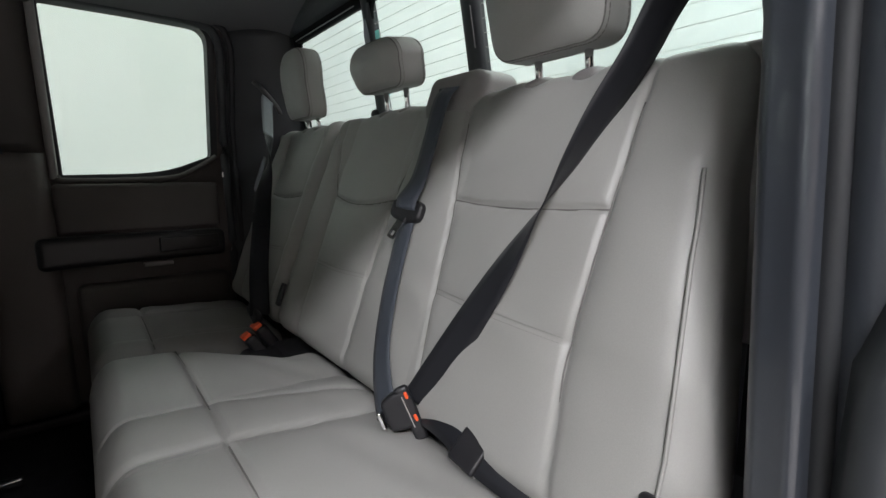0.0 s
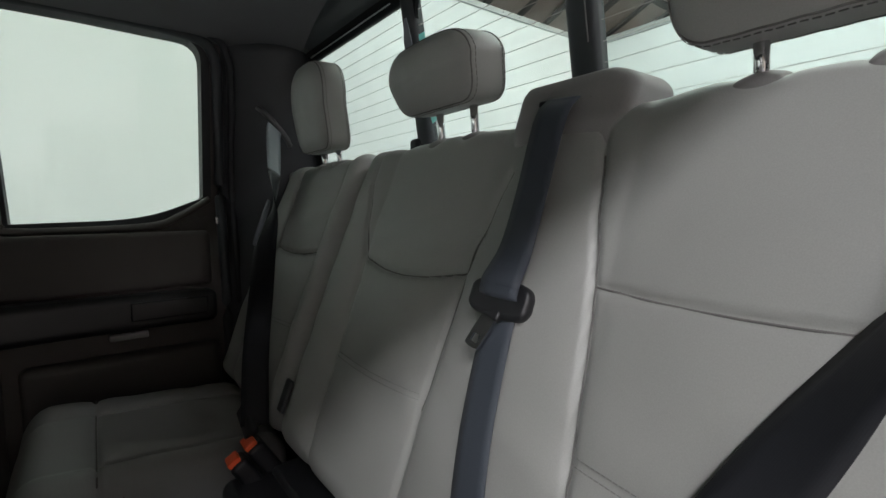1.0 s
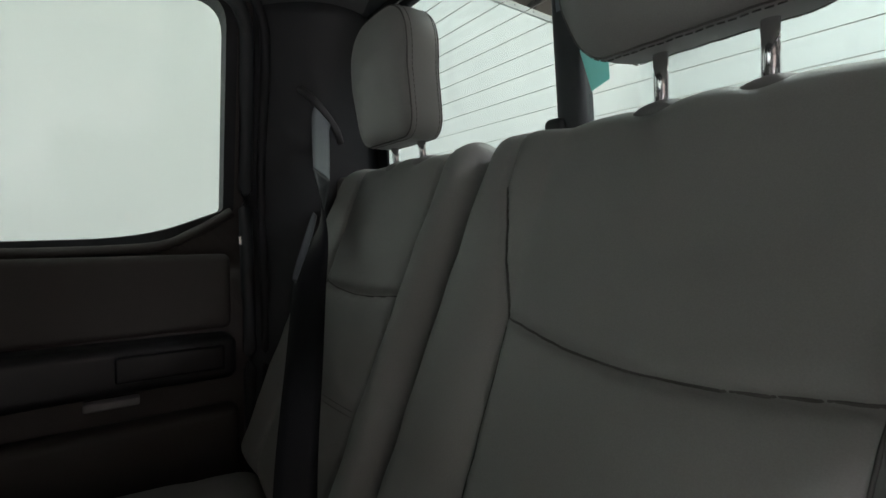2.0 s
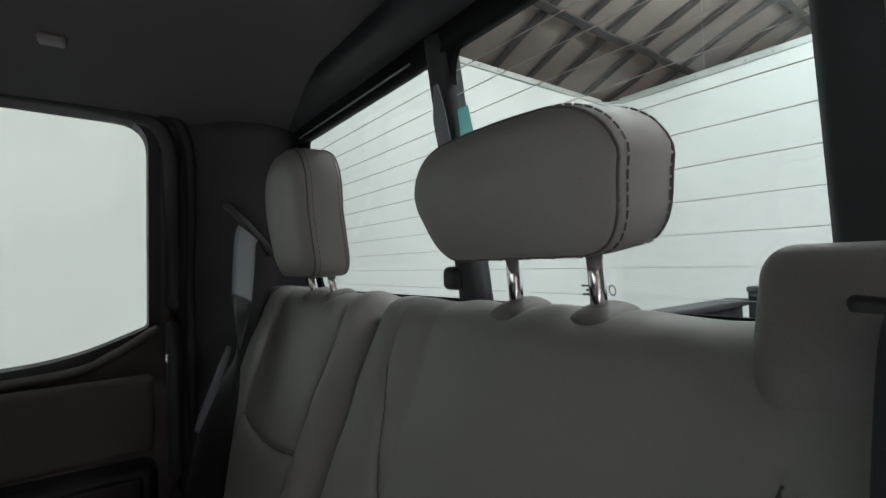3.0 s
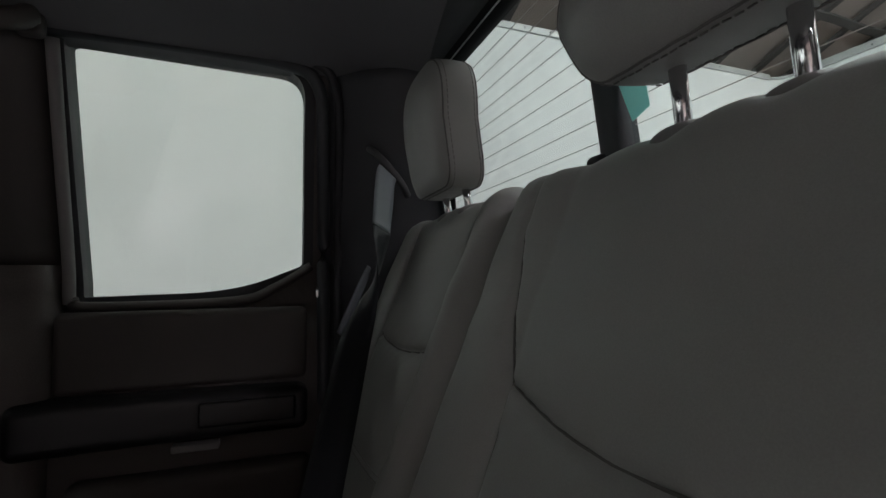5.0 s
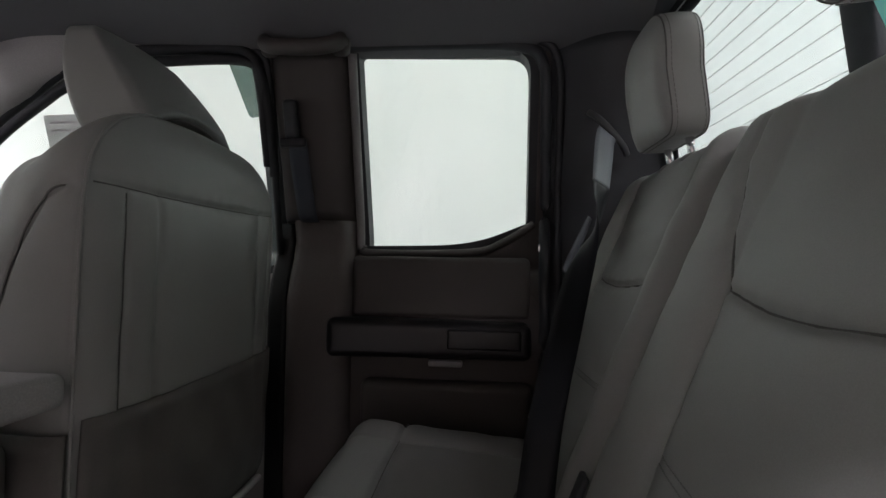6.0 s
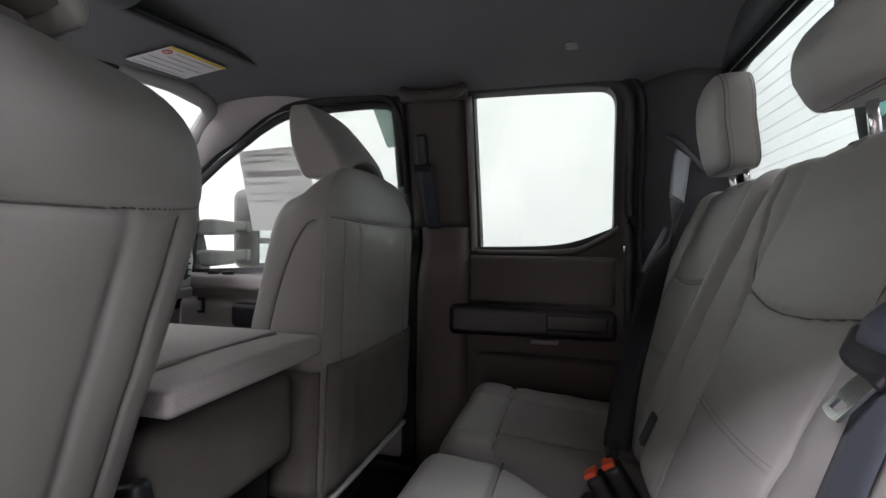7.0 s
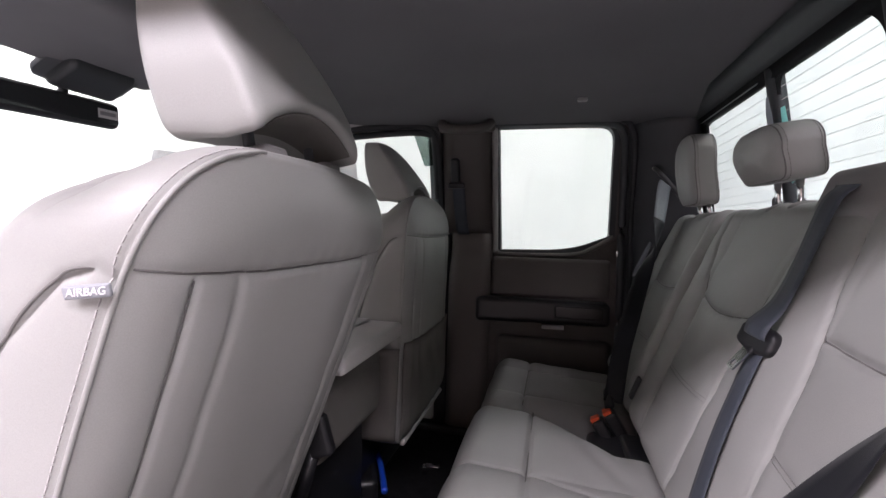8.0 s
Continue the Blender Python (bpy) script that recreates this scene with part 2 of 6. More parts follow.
# ---- mesh tools ----
def mesh_object(name, verts, faces, mat, parent=None, smooth=True, label="", uvs=None):
    me = bpy.data.meshes.new(name)
    me.from_pydata([tuple(map(float, v)) for v in verts], [], [tuple(int(i) for i in f) for f in faces])
    me.materials.append(mat)
    bm = bmesh.new()
    bm.from_mesh(me)
    bmesh.ops.recalc_face_normals(bm, faces=bm.faces)
    bm.to_mesh(me)
    bm.free()
    if smooth:
        me.polygons.foreach_set("use_smooth", [True] * len(me.polygons))
    if uvs is not None:
        layer = me.uv_layers.new(name="UVMap")
        for lp in me.loops:
            layer.data[lp.index].uv = uvs[lp.vertex_index]
    ob = new(name, me)
    if parent:
        ob.parent = parent
    if label:
        tagged(ob, label)
    return ob


def thing(name, label, category, group="", kind="", at=(0, 0, 0)):
    ob = new(name)
    ob.empty_display_size = 0.05
    tagged(ob, label, category, group, kind)
    ob.location = at
    return ob


def box_grid(size, r, n):
    """Vertices and faces of a box with round edges, n quads along each axis between the rounds."""
    h = np.array(size) / 2.0
    r = min(r, *(h * 0.999))
    arcs = r * np.tan(np.radians([45, 30, 15]))
    axes = []
    for k in range(3):
        inner = np.linspace(-(h[k] - r), h[k] - r, n[k] + 1)
        axes.append(np.concatenate([-(h[k] - r) - arcs, inner, (h[k] - r) + arcs[::-1]]))
    verts, faces, seen = [], [], {}

    def vid(p):
        key = (round(p[0], 6), round(p[1], 6), round(p[2], 6))
        if key not in seen:
            seen[key] = len(verts)
            verts.append(p)
        return seen[key]

    for k in range(3):
        a, b = (k + 1) % 3, (k + 2) % 3
        for s in (-1, 1):
            ids = []
            for u in axes[a]:
                row = []
                for v in axes[b]:
                    p = [0, 0, 0]
                    p[k], p[a], p[b] = s * h[k], u, v
                    row.append(vid(tuple(p)))
                ids.append(row)
            for i in range(len(axes[a]) - 1):
                for j in range(len(axes[b]) - 1):
                    f = (ids[i][j], ids[i + 1][j], ids[i + 1][j + 1], ids[i][j + 1])
                    faces.append(f if s > 0 else f[::-1])
    P = np.array(verts, float)
    inner = np.clip(P, -(h - r), h - r)
    d = P - inner
    ln = np.linalg.norm(d, axis=1, keepdims=True)
    P = inner + d * (r / np.maximum(ln, 1e-9))
    return P, faces


def soft_box(name, size, r, n, mat, parent, place=None, shape=None, label="", smooth=True):
    """A rounded, shaped block. shape(P) bends its vertices in its own axes, place is a matrix or a function on arrays."""
    P, F = box_grid(size, r, n)
    if shape is not None:
        P = shape(P)
    if place is not None:
        if callable(place):
            P = place(P)
        else:
            M = np.array(place)
            P = P @ M[:3, :3].T + M[:3, 3]
    return mesh_object(name, P, F, mat, parent, smooth, label)


def seg_dist(U, V, pts):
    d = np.full(U.shape, 1e9)
    for (a, b), (c, e) in zip(pts[:-1], pts[1:]):
        dx, dy = c - a, e - b
        t = np.clip(((U - a) * dx + (V - b) * dy) / (dx * dx + dy * dy), 0, 1)
        d = np.minimum(d, np.hypot(U - a - t * dx, V - b - t * dy))
    return d


def grooves(U, V, lines, width=0.006, depth=0.008):
    cut = np.zeros(U.shape)
    for pts in lines:
        d = seg_dist(U, V, pts)
        cut = np.maximum(cut, depth * (0.70 * np.exp(-(d / width) ** 2) + 0.30 * np.exp(-(d / (4.5 * width)) ** 2)))
    return cut


def smooth_path(pts, n=8):
    """Catmull-Rom through the points."""
    p = [np.array(q, float) for q in pts]
    p = [2 * p[0] - p[1]] + p + [2 * p[-1] - p[-2]]
    out = []
    for i in range(1, len(p) - 2):
        for k in range(n):
            t = k / n
            out.append(0.5 * ((2 * p[i]) + (-p[i - 1] + p[i + 1]) * t + (2 * p[i - 1] - 5 * p[i] + 4 * p[i + 1] - p[i + 2]) * t * t
                              + (-p[i - 1] + 3 * p[i] - 3 * p[i + 1] + p[i + 2]) * t ** 3))
    out.append(p[-2])
    return out


def tube(name, pts, r, mat, parent, sides=10, label="", flat=1.0, up=(0, 0, 1), round_path=True, n=6):
    path = smooth_path(pts, n) if round_path and len(pts) > 2 else [np.array(q, float) for q in pts]
    V, F = [], []
    up = np.array(up, float)
    for i, p in enumerate(path):
        d = path[min(i + 1, len(path) - 1)] - path[max(i - 1, 0)]
        d = d / np.linalg.norm(d)
        s = np.cross(d, up)
        if np.linalg.norm(s) < 1e-4:
            s = np.cross(d, np.array((1.0, 0.1, 0)))
        s = s / np.linalg.norm(s)
        u = np.cross(s, d)
        rr = r[min(i, len(r) - 1)] if isinstance(r, (list, tuple)) else r
        for k in range(sides):
            a = 2 * math.pi * k / sides
            V.append(p + s * math.cos(a) * rr + u * math.sin(a) * rr * flat)
    m = len(path)
    for i in range(m - 1):
        for k in range(sides):
            k2 = (k + 1) % sides
            F.append((i * sides + k, i * sides + k2, (i + 1) * sides + k2, (i + 1) * sides + k))
    F.append(tuple(range(sides - 1, -1, -1)))
    F.append(tuple((m - 1) * sides + k for k in range(sides)))
    return mesh_object(name, V, F, mat, parent, True, label)


def ribbon(name, pts, across, width, mat, parent, thick=0.0022, label="", n=10, widths=None):
    """Webbing along pts; across gives its width's direction at each point."""
    path = smooth_path(pts, n)
    side = smooth_path(across, n)
    ws = [w[0] for w in smooth_path([(w, 0, 0) for w in widths], n)] if widths else [width] * len(path)
    V, F, uv = [], [], []
    run = 0.0
    cols = 5
    for i, (p, s) in enumerate(zip(path, side)):
        d = path[min(i + 1, len(path) - 1)] - path[max(i - 1, 0)]
        d = d / np.linalg.norm(d)
        s = s - d * np.dot(s, d)
        s = s / np.linalg.norm(s)
        nn = np.cross(s, d)
        if i:
            run += np.linalg.norm(p - path[i - 1])
        for sg in (1, -1):
            for c in range(cols):
                f = c / (cols - 1) - 0.5
                edge = 0.35 if c in (0, cols - 1) else 1.0
                V.append(p + s * f * ws[i] + nn * sg * thick / 2 * edge)
                uv.append((f + 0.5, run))
    ring = 2 * cols
    order = list(range(cols)) + list(range(2 * cols - 1, cols - 1, -1))
    for i in range(len(path) - 1):
        for k in range(ring):
            a, b = order[k], order[(k + 1) % ring]
            F.append((i * ring + a, i * ring + b, (i + 1) * ring + b, (i + 1) * ring + a))
    F.append(tuple(order))
    F.append(tuple((len(path) - 1) * ring + k for k in reversed(order)))
    return mesh_object(name, V, F, mat, parent, True, label, uv)


def round_poly(pts, radii, n=6):
    """A polygon with round corners, as a list of points."""
    out = []
    m = len(pts)
    for i, p in enumerate(pts):
        p = np.array(p, float)
        a, b = np.array(pts[i - 1], float) - p, np.array(pts[(i + 1) % m], float) - p
        r = radii[i] if isinstance(radii, (list, tuple)) else radii
        if r <= 0:
            out.append(tuple(p))
            continue
        la, lb = np.linalg.norm(a), np.linalg.norm(b)
        ra, rb = min(r, la * 0.49), min(r, lb * 0.49)
        p0, p2 = p + a / la * ra, p + b / lb * rb
        for k in range(n + 1):
            t = k / n
            out.append(tuple((1 - t) ** 2 * p0 + 2 * t * (1 - t) * p + t * t * p2))
    return out


def ring_to(outline, centre, outer):
    """For each point of an outline, the point where the ray from the centre through it meets the convex outer polygon."""
    res = []
    c = np.array(centre, float)
    for p in outline:
        d = np.array(p, float) - c
        best = None
        for i in range(len(outer)):
            a, b = np.array(outer[i], float), np.array(outer[(i + 1) % len(outer)], float)
            e = b - a
            den = d[0] * e[1] - d[1] * e[0]
            if abs(den) < 1e-12:
                continue
            w = a - c
            t = (w[0] * e[1] - w[1] * e[0]) / den
            s = (w[0] * d[1] - w[1] * d[0]) / den
            if t > 0 and -1e-6 <= s <= 1 + 1e-6 and (best is None or t > best):
                best = t
        res.append(tuple(c + d * best))
    return res


def densify(poly, step):
    out = []
    for i, p in enumerate(poly):
        q = poly[(i + 1) % len(poly)]
        d = math.hypot(q[0] - p[0], q[1] - p[1])
        k = max(1, int(math.ceil(d / step)))
        for j in range(k):
            out.append((p[0] + (q[0] - p[0]) * j / k, p[1] + (q[1] - p[1]) * j / k))
    return out


def frame_mesh(name, inner, outer, d0, d1, to_world, mat, parent, label="", rows=1, smooth=False, bulge=0.0):
    """A plate between two outlines with as many points each: an opening goes through it. to_world(u, v, d) -> place."""
    m = len(inner)
    V, F = [], []
    for d in (d0, d1):
        for k in range(rows + 1):
            f = k / rows
            for a, b in zip(inner, outer):
                lift = bulge * math.sin(math.pi * f) * (1 if d == d0 else 0)
                V.append(to_world(a[0] + (b[0] - a[0]) * f, a[1] + (b[1] - a[1]) * f, d + lift))
    L = (rows + 1) * m
    for s in (0, 1):
        for k in range(rows):
            for i in range(m):
                j = (i + 1) % m
                q = (s * L + k * m + i, s * L + k * m + j, s * L + (k + 1) * m + j, s * L + (k + 1) * m + i)
                F.append(q if s else q[::-1])
    for k in (0, rows):
        for i in range(m):
            j = (i + 1) % m
            F.append((k * m + i, k * m + j, L + k * m + j, L + k * m + i))
    return mesh_object(name, V, F, mat, parent, smooth, label)


def plate(name, outline, d0, d1, to_world, mat, parent, label="", smooth=False):
    """A flat plate with an outline, from depth d0 to d1."""
    m = len(outline)
    V = [to_world(u, v, d0) for u, v in outline] + [to_world(u, v, d1) for u, v in outline]
    F = [tuple(range(m)), tuple(range(2 * m - 1, m - 1, -1))]
    F += [(i, (i + 1) % m, m + (i + 1) % m, m + i) for i in range(m)]
    return mesh_object(name, V, F, mat, parent, smooth, label)


def sheet(name, rows, thick, mat, parent, label="", normal=None, smooth=True):
    """A closed curved sheet through rows of points, thickened along normal."""
    nr, nc = len(rows), len(rows[0])
    A = np.array(rows, float).reshape(-1, 3)
    if normal is None:
        G = A.reshape(nr, nc, 3)
        du = np.gradient(G, axis=0)
        dv = np.gradient(G, axis=1)
        N = np.cross(du, dv)
        N = (N / np.maximum(np.linalg.norm(N, axis=2, keepdims=True), 1e-9)).reshape(-1, 3)
    else:
        N = np.array(normal, float)
    B = A + N * thick
    V = np.vstack([A, B])
    L = nr * nc
    F = []
    for i in range(nr - 1):
        for j in range(nc - 1):
            q = (i * nc + j, i * nc + j + 1, (i + 1) * nc + j + 1, (i + 1) * nc + j)
            F.append(q)
            F.append(tuple(L + k for k in reversed(q)))
    edge = [i for i in range(nc)] + [i * nc + nc - 1 for i in range(1, nr)] + [(nr - 1) * nc + j for j in range(nc - 2, -1, -1)] + [i * nc for i in range(nr - 2, 0, -1)]
    for k, a in enumerate(edge):
        b = edge[(k + 1) % len(edge)]
        F.append((a, b, L + b, L + a))
    return mesh_object(name, V, F, mat, parent, smooth, label)


def plain_box(name, lo, hi, mat, parent=None, label="", r=0.004, n=(1, 1, 1)):
    lo, hi = np.array(lo, float), np.array(hi, float)
    return soft_box(name, hi - lo, r, n, mat, parent, Matrix.Translation(Vector((lo + hi) / 2)), None, label)


def stitches(name, pts, step, size, mat, parent, label=""):
    """A run of short raised threads in one mesh."""
    path = [np.array(p, float) for p in pts]
    V, F = [], []
    carry = 0.0
    for a, b in zip(path[:-1], path[1:]):
        d = b - a
        ln = np.linalg.norm(d)
        if ln < 1e-9:
            continue
        d /= ln
        s = np.cross(d, (0.3, 0.5, 0.81))
        s /= np.linalg.norm(s)
        u = np.cross(s, d)
        t = carry
        while t < ln:
            c = a + d * t
            k = len(V)
            for e in (-0.36, 0.36):
                for w in range(4):
                    ang = math.pi / 4 + w * math.pi / 2
                    V.append(c + d * e * step + (s * math.cos(ang) + u * math.sin(ang)) * size)
            F += [(k, k + 1, k + 5, k + 4), (k + 1, k + 2, k + 6, k + 5), (k + 2, k + 3, k + 7, k + 6), (k + 3, k, k + 4, k + 7), (k + 3, k + 2, k + 1, k), (k + 4, k + 5, k + 6, k + 7)]
            t += step
        carry = t - ln
    return mesh_object(name, V, F, mat, parent, False, label)


# ---- cab shell ----
def side_y(z):
    """Half width of the door trim at height z: it leans in above the belt line."""
    if z >= 0.76:
        return 0.879 - 0.28 * (z - 0.778)
    if z >= 0.60:
        f = (0.76 - z) / 0.16
        return 0.884 - 0.050 * f * f * (3 - 2 * f)
    return 0.834


def side(s):
    return lambda u, v, d: (u, s * (side_y(v) + d), v)


def roof_z(x, y):
    return 1.272 - 0.075 * (abs(y) / 0.76) ** 2.6 - 0.05 * max(0.0, (-1.05 - x) / 0.4) ** 2 - 0.035 * max(0.0, (x + 0.15) / 0.22) ** 2


RWIN = round_poly([(-0.610, 0.746), (-0.345, 0.752), (-0.206, 0.808), (-0.212, 1.197), (-0.616, 1.206)], [0.004, 0.10, 0.008, 0.05, 0.012])
FWIN = round_poly([(-1.745, 0.645), (-0.850, 0.69), (-0.853, 1.198), (-1.10, 1.211), (-1.31, 1.193), (-1.62, 1.052), (-1.758, 0.915)], [0.02, 0.02, 0.06, 0.10, 0.18, 0.12, 0.03])
RWIN, FWIN = densify(RWIN, 0.02), densify(FWIN, 0.03)


def centre_of(poly):
    return (sum(p[0] for p in poly) / len(poly), sum(p[1] for p in poly) / len(poly))


def grown(poly, by):
    c = centre_of(poly)
    out = []
    m = len(poly)
    for i in range(m):
        a, b = np.array(poly[i - 1]), np.array(poly[(i + 1) % m])
        t = b - a
        nrm = np.array((t[1], -t[0])) / max(np.linalg.norm(t), 1e-9)
        p = np.array(poly[i])
        if np.dot(nrm, p - np.array(c)) < 0:
            nrm = -nrm
        out.append(tuple(p + nrm * by))
    return out


def cab_floor():
    fl = thing("floor", "black carpeted cab floor in deep shade", "floor", kind="structure")
    rows = [[(x, y, 0.012 * noise.noise((x * 5, y * 5, 0.3)) + (0.06 if abs(y) < 0.13 and x < -0.7 else 0.0)) for y in np.linspace(-0.83, 0.83, 40)] for x in np.linspace(-2.2, 0.16, 50)]
    sheet("carpet", rows, 0.03, CARPET, fl, normal=(0, 0, -1))
    for s in (1, -1):
        plain_box("sill_plate", (-1.75, s * 0.86 - 0.04, -0.03), (-0.13, s * 0.86 + 0.05, 0.03), BLACK, fl, r=0.012)


def cab_roof():
    rows = []
    for x in np.linspace(-1.46, 0.045, 60):
        rows.append([(x, y, roof_z(x, y)) for y in np.linspace(-0.775, 0.775, 56)])
    sheet("ceiling", rows, 0.03, HEADLINER, None, normal=(0, 0, 1))
    tagged(bpy.data.objects["ceiling"], "grey cloth headliner under the cab roof", "ceiling", kind="structure")
    skin = []
    for x in np.linspace(-1.5, 0.10, 30):
        skin.append([(x, y, roof_z(x, y) + 0.055) for y in np.linspace(-0.80, 0.80, 30)])
    sheet("roof_panel", skin, 0.004, PAINT, None, normal=(0, 0, 1))
    tagged(bpy.data.objects["roof_panel"], "painted outer roof panel of the cab", "roof", kind="structure")
    # rails over the doors
    for s in (1, -1):
        pts = [(-2.02, s * 0.79, 0.77), (-1.80, s * 0.785, 0.90), (-1.60, s * 0.74, 1.045), (-1.43, s * 0.682, 1.145), (-1.27, s * 0.690, 1.205), (-1.12, s * 0.735, 1.232), (-1.0, s * 0.752, 1.245)]
        rad = [0.048] * 10 + [0.049 + 0.0012 * k for k in range(20)] + [0.073 - 0.001 * k for k in range(20)] + [0.053 - 0.002 * k for k in range(12)]
        t = tube("pillar_trim", pts, rad, TRIM_LIGHT, None, sides=18, flat=0.60, up=(0, s, 0.5), n=10)
        tagged(t, "light grey moulded windscreen pillar and roof rail trim", "pillar trim", kind="structure")
        edge = [(-1.430, s * 0.30, 1.190), (-1.424, s * 0.39, 1.192), (-1.420, s * 0.46, 1.194), (-1.420, s * 0.53, 1.192), (-1.424, s * 0.585, 1.184), (-1.444, s * 0.632, 1.166), (-1.472, s * 0.655, 1.146), (-1.516, s * 0.676, 1.114), (-1.640, s * 0.716, 1.036), (-1.800, s * 0.760, 0.936), (-1.94, s * 0.782, 0.846)]
        tube("screen_surround", edge, 0.024, SURROUND, t, sides=14, n=8, label="grey moulded windscreen surround")
        lip = [(-1.915, 0.800, 0.765), (-1.80, 0.784, 0.846), (-1.674, 0.763, 0.933), (-1.586, 0.747, 0.989), (-1.484, 0.721, 1.044), (-1.385, 0.700, 1.092), (-1.300, 0.688, 1.136), (-1.214, 0.692, 1.174), (-1.10, 0.712, 1.190), (-1.0, 0.722, 1.197), (-0.92, 0.727, 1.198), (-0.876, 0.731, 1.188), (-0.856, 0.742, 1.155), (-0.850, 0.768, 1.06), (-0.848, 0.80, 0.93)]
        tube("rail_seal", [(x - 0.004, s * (y + 0.002), z + 0.008) for x, y, z in lip], 0.0125, RUBBER, t, sides=10, n=8, label="black rubber door seal")
        tube("frame_seal", [(x + 0.008, s * (y + 0.010), z - 0.016) for x, y, z in lip], 0.0125, RUBBER, t, sides=10, n=8, label="black rubber door seal")


def door(s, name, window, outer, mat, label, pane_tint):
    d = thing(name, label, "door", kind="structure")
    w = side(s)
    c = centre_of(window)
    seal = grown(window, 0.016)
    frame_mesh("panel", seal, ring_to(seal, c, outer), -0.003, 0.05, w, mat, d, rows=16, smooth=False)
    frame_mesh("window_seal", window, grown(window, 0.020), -0.006, 0.045, w, RUBBER, d, label="black rubber seal round the glass", smooth=False)
    p = plate("pane", grown(window, 0.01), 0.022, 0.026, w, pane_tint, d, label="clear side window glass")
    p.visible_shadow = False
    return d


def passenger_rear_door():
    outer = [(-0.655, 0.06), (-0.165, 0.06), (-0.165, 1.218), (-0.655, 1.218)]
    d = door(1, "door_1", RWIN, outer, TRIM_TAUPE, "closed rear passenger door with taupe trim and bright window", GLASS)
    w = side(1)
    # sill moulding under the glass and along its front edge
    low = [(-0.625, 0.742), (-0.597, 0.728), (-0.345, 0.733), (-0.26, 0.762), (-0.19, 0.806)]
    tube("sill_moulding", [w(u, v, -0.014) for u, v in low], 0.010, TRIM_TAUPE, d, sides=8)
    tube("edge_moulding", [w(-0.630, v, -0.012) for v in (0.735, 0.81, 0.95, 1.1, 1.195)], 0.011, PLASTIC_GREY, d, sides=8)
    tube("frame_seal", [w(-0.66, 1.209, -0.014), w(-0.45, 1.212, -0.014), w(-0.25, 1.205, -0.014), w(-0.185, 1.17, -0.012), w(-0.172, 1.05, -0.01), w(-0.165, 0.85, -0.006), w(-0.165, 0.6, 0.0), w(-0.165, 0.35, 0.0), w(-0.165, 0.08, 0.0)], 0.014, TRIM_DARK, d, sides=8)
    tube("frame_seal", [w(-0.66, 1.222, -0.02), w(-0.43, 1.226, -0.02), w(-0.21, 1.215, -0.02), w(-0.152, 1.17, -0.018), w(-0.14, 1.05, -0.015), w(-0.135, 0.85, -0.012), w(-0.132, 0.6, 0.0), w(-0.132, 0.35, 0.0), w(-0.132, 0.08, 0.0)], 0.010, RUBBER, d, sides=8)
    # armrest with pull cup
    def arm(P):
        P = P.copy()
        f = np.clip((P[:, 0] + 0.24) / 0.48, 0, 1)
        P[:, 2] *= 1 - 0.12 * f
        P[:, 1] += 0.012 * np.cos((P[:, 0]) / 0.24 * 1.3)
        return P
    soft_box("armrest", (0.49, 0.075, 0.095), 0.02, (24, 4, 6), BLACK, d, Matrix.Translation((-0.445, 0.805, 0.523)), arm, "black padded armrest")
    soft_box("pull_cup", (0.17, 0.012, 0.046), 0.0055, (6, 2, 3), BLACK, d, Matrix.Translation((-0.31, 0.762, 0.53)), None, "dark door pull recess")
    plain_box("release_lever", (-0.44, 0.775, 0.462), (-0.36, 0.80, 0.476), PLASTIC_GREY, d, r=0.004, label="grey door release lever")
    soft_box("map_pocket", (0.42, 0.05, 0.24), 0.022, (14, 3, 10), TRIM_TAUPE, d, Matrix.Translation((-0.40, 0.822, 0.30)), None, "moulded lower door pocket")
    soft_box("upper_pad", (0.44, 0.03, 0.15), 0.014, (16, 2, 8), TRIM_TAUPE, d, Matrix.Translation((-0.42, 0.838, 0.645)), None, "padded upper door insert")
    soft_box("latch_striker", (0.012, 0.012, 0.022), 0.004, (1, 1, 1), CHROME, d, Matrix.Translation((-0.176, 0.846, 0.746)))
    back_rows = [[w(x, z, 0.05) for x in np.linspace(-0.90, -0.62, 5)] for z in np.linspace(-0.1, 1.24, 14)]
    sheet("outer_pillar", back_rows, 0.01, PAINT, d, "painted outer pillar skin", normal=(0, 1, 0))
    back_rows = [[w(x, z, 0.05) for x in np.linspace(-0.19, 0.035, 5)] for z in np.linspace(-0.1, 1.24, 14)]
    sheet("outer_corner", back_rows, 0.01, PAINT, d, "painted outer cab corner skin", normal=(0, 1, 0))
    # belt pillar built into the rear door
    def col(u0, u1, z0, z1, dd, name, mat, lab, r=0.02):
        rows = []
        for z in np.linspace(z0, z1, 16):
            row = []
            for f in np.linspace(0, 1, 12):
                lift = 0.030 * (1 - min(1.0, min(f, 1 - f) / 0.18)) ** 2
                row.append(w(u0 + (u1 - u0) * f, z, dd + lift))
            rows.append(row)
        return sheet(name, rows, 0.05, mat, d, lab, normal=(0, 1, 0))
    col(-0.835, -0.640, 0.808, 1.205, -0.030, "belt_pillar_upper", TRIM_TAUPE, "taupe upper belt pillar cover")
    col(-0.805, -0.640, 0.05, 0.8075, -0.045, "belt_pillar_lower", TRIM_MID, "grey lower belt pillar cover")
    col(-0.86, -0.80, 0.05, 0.80, -0.020, "pillar_edge", BLACK, "black door edge seal")


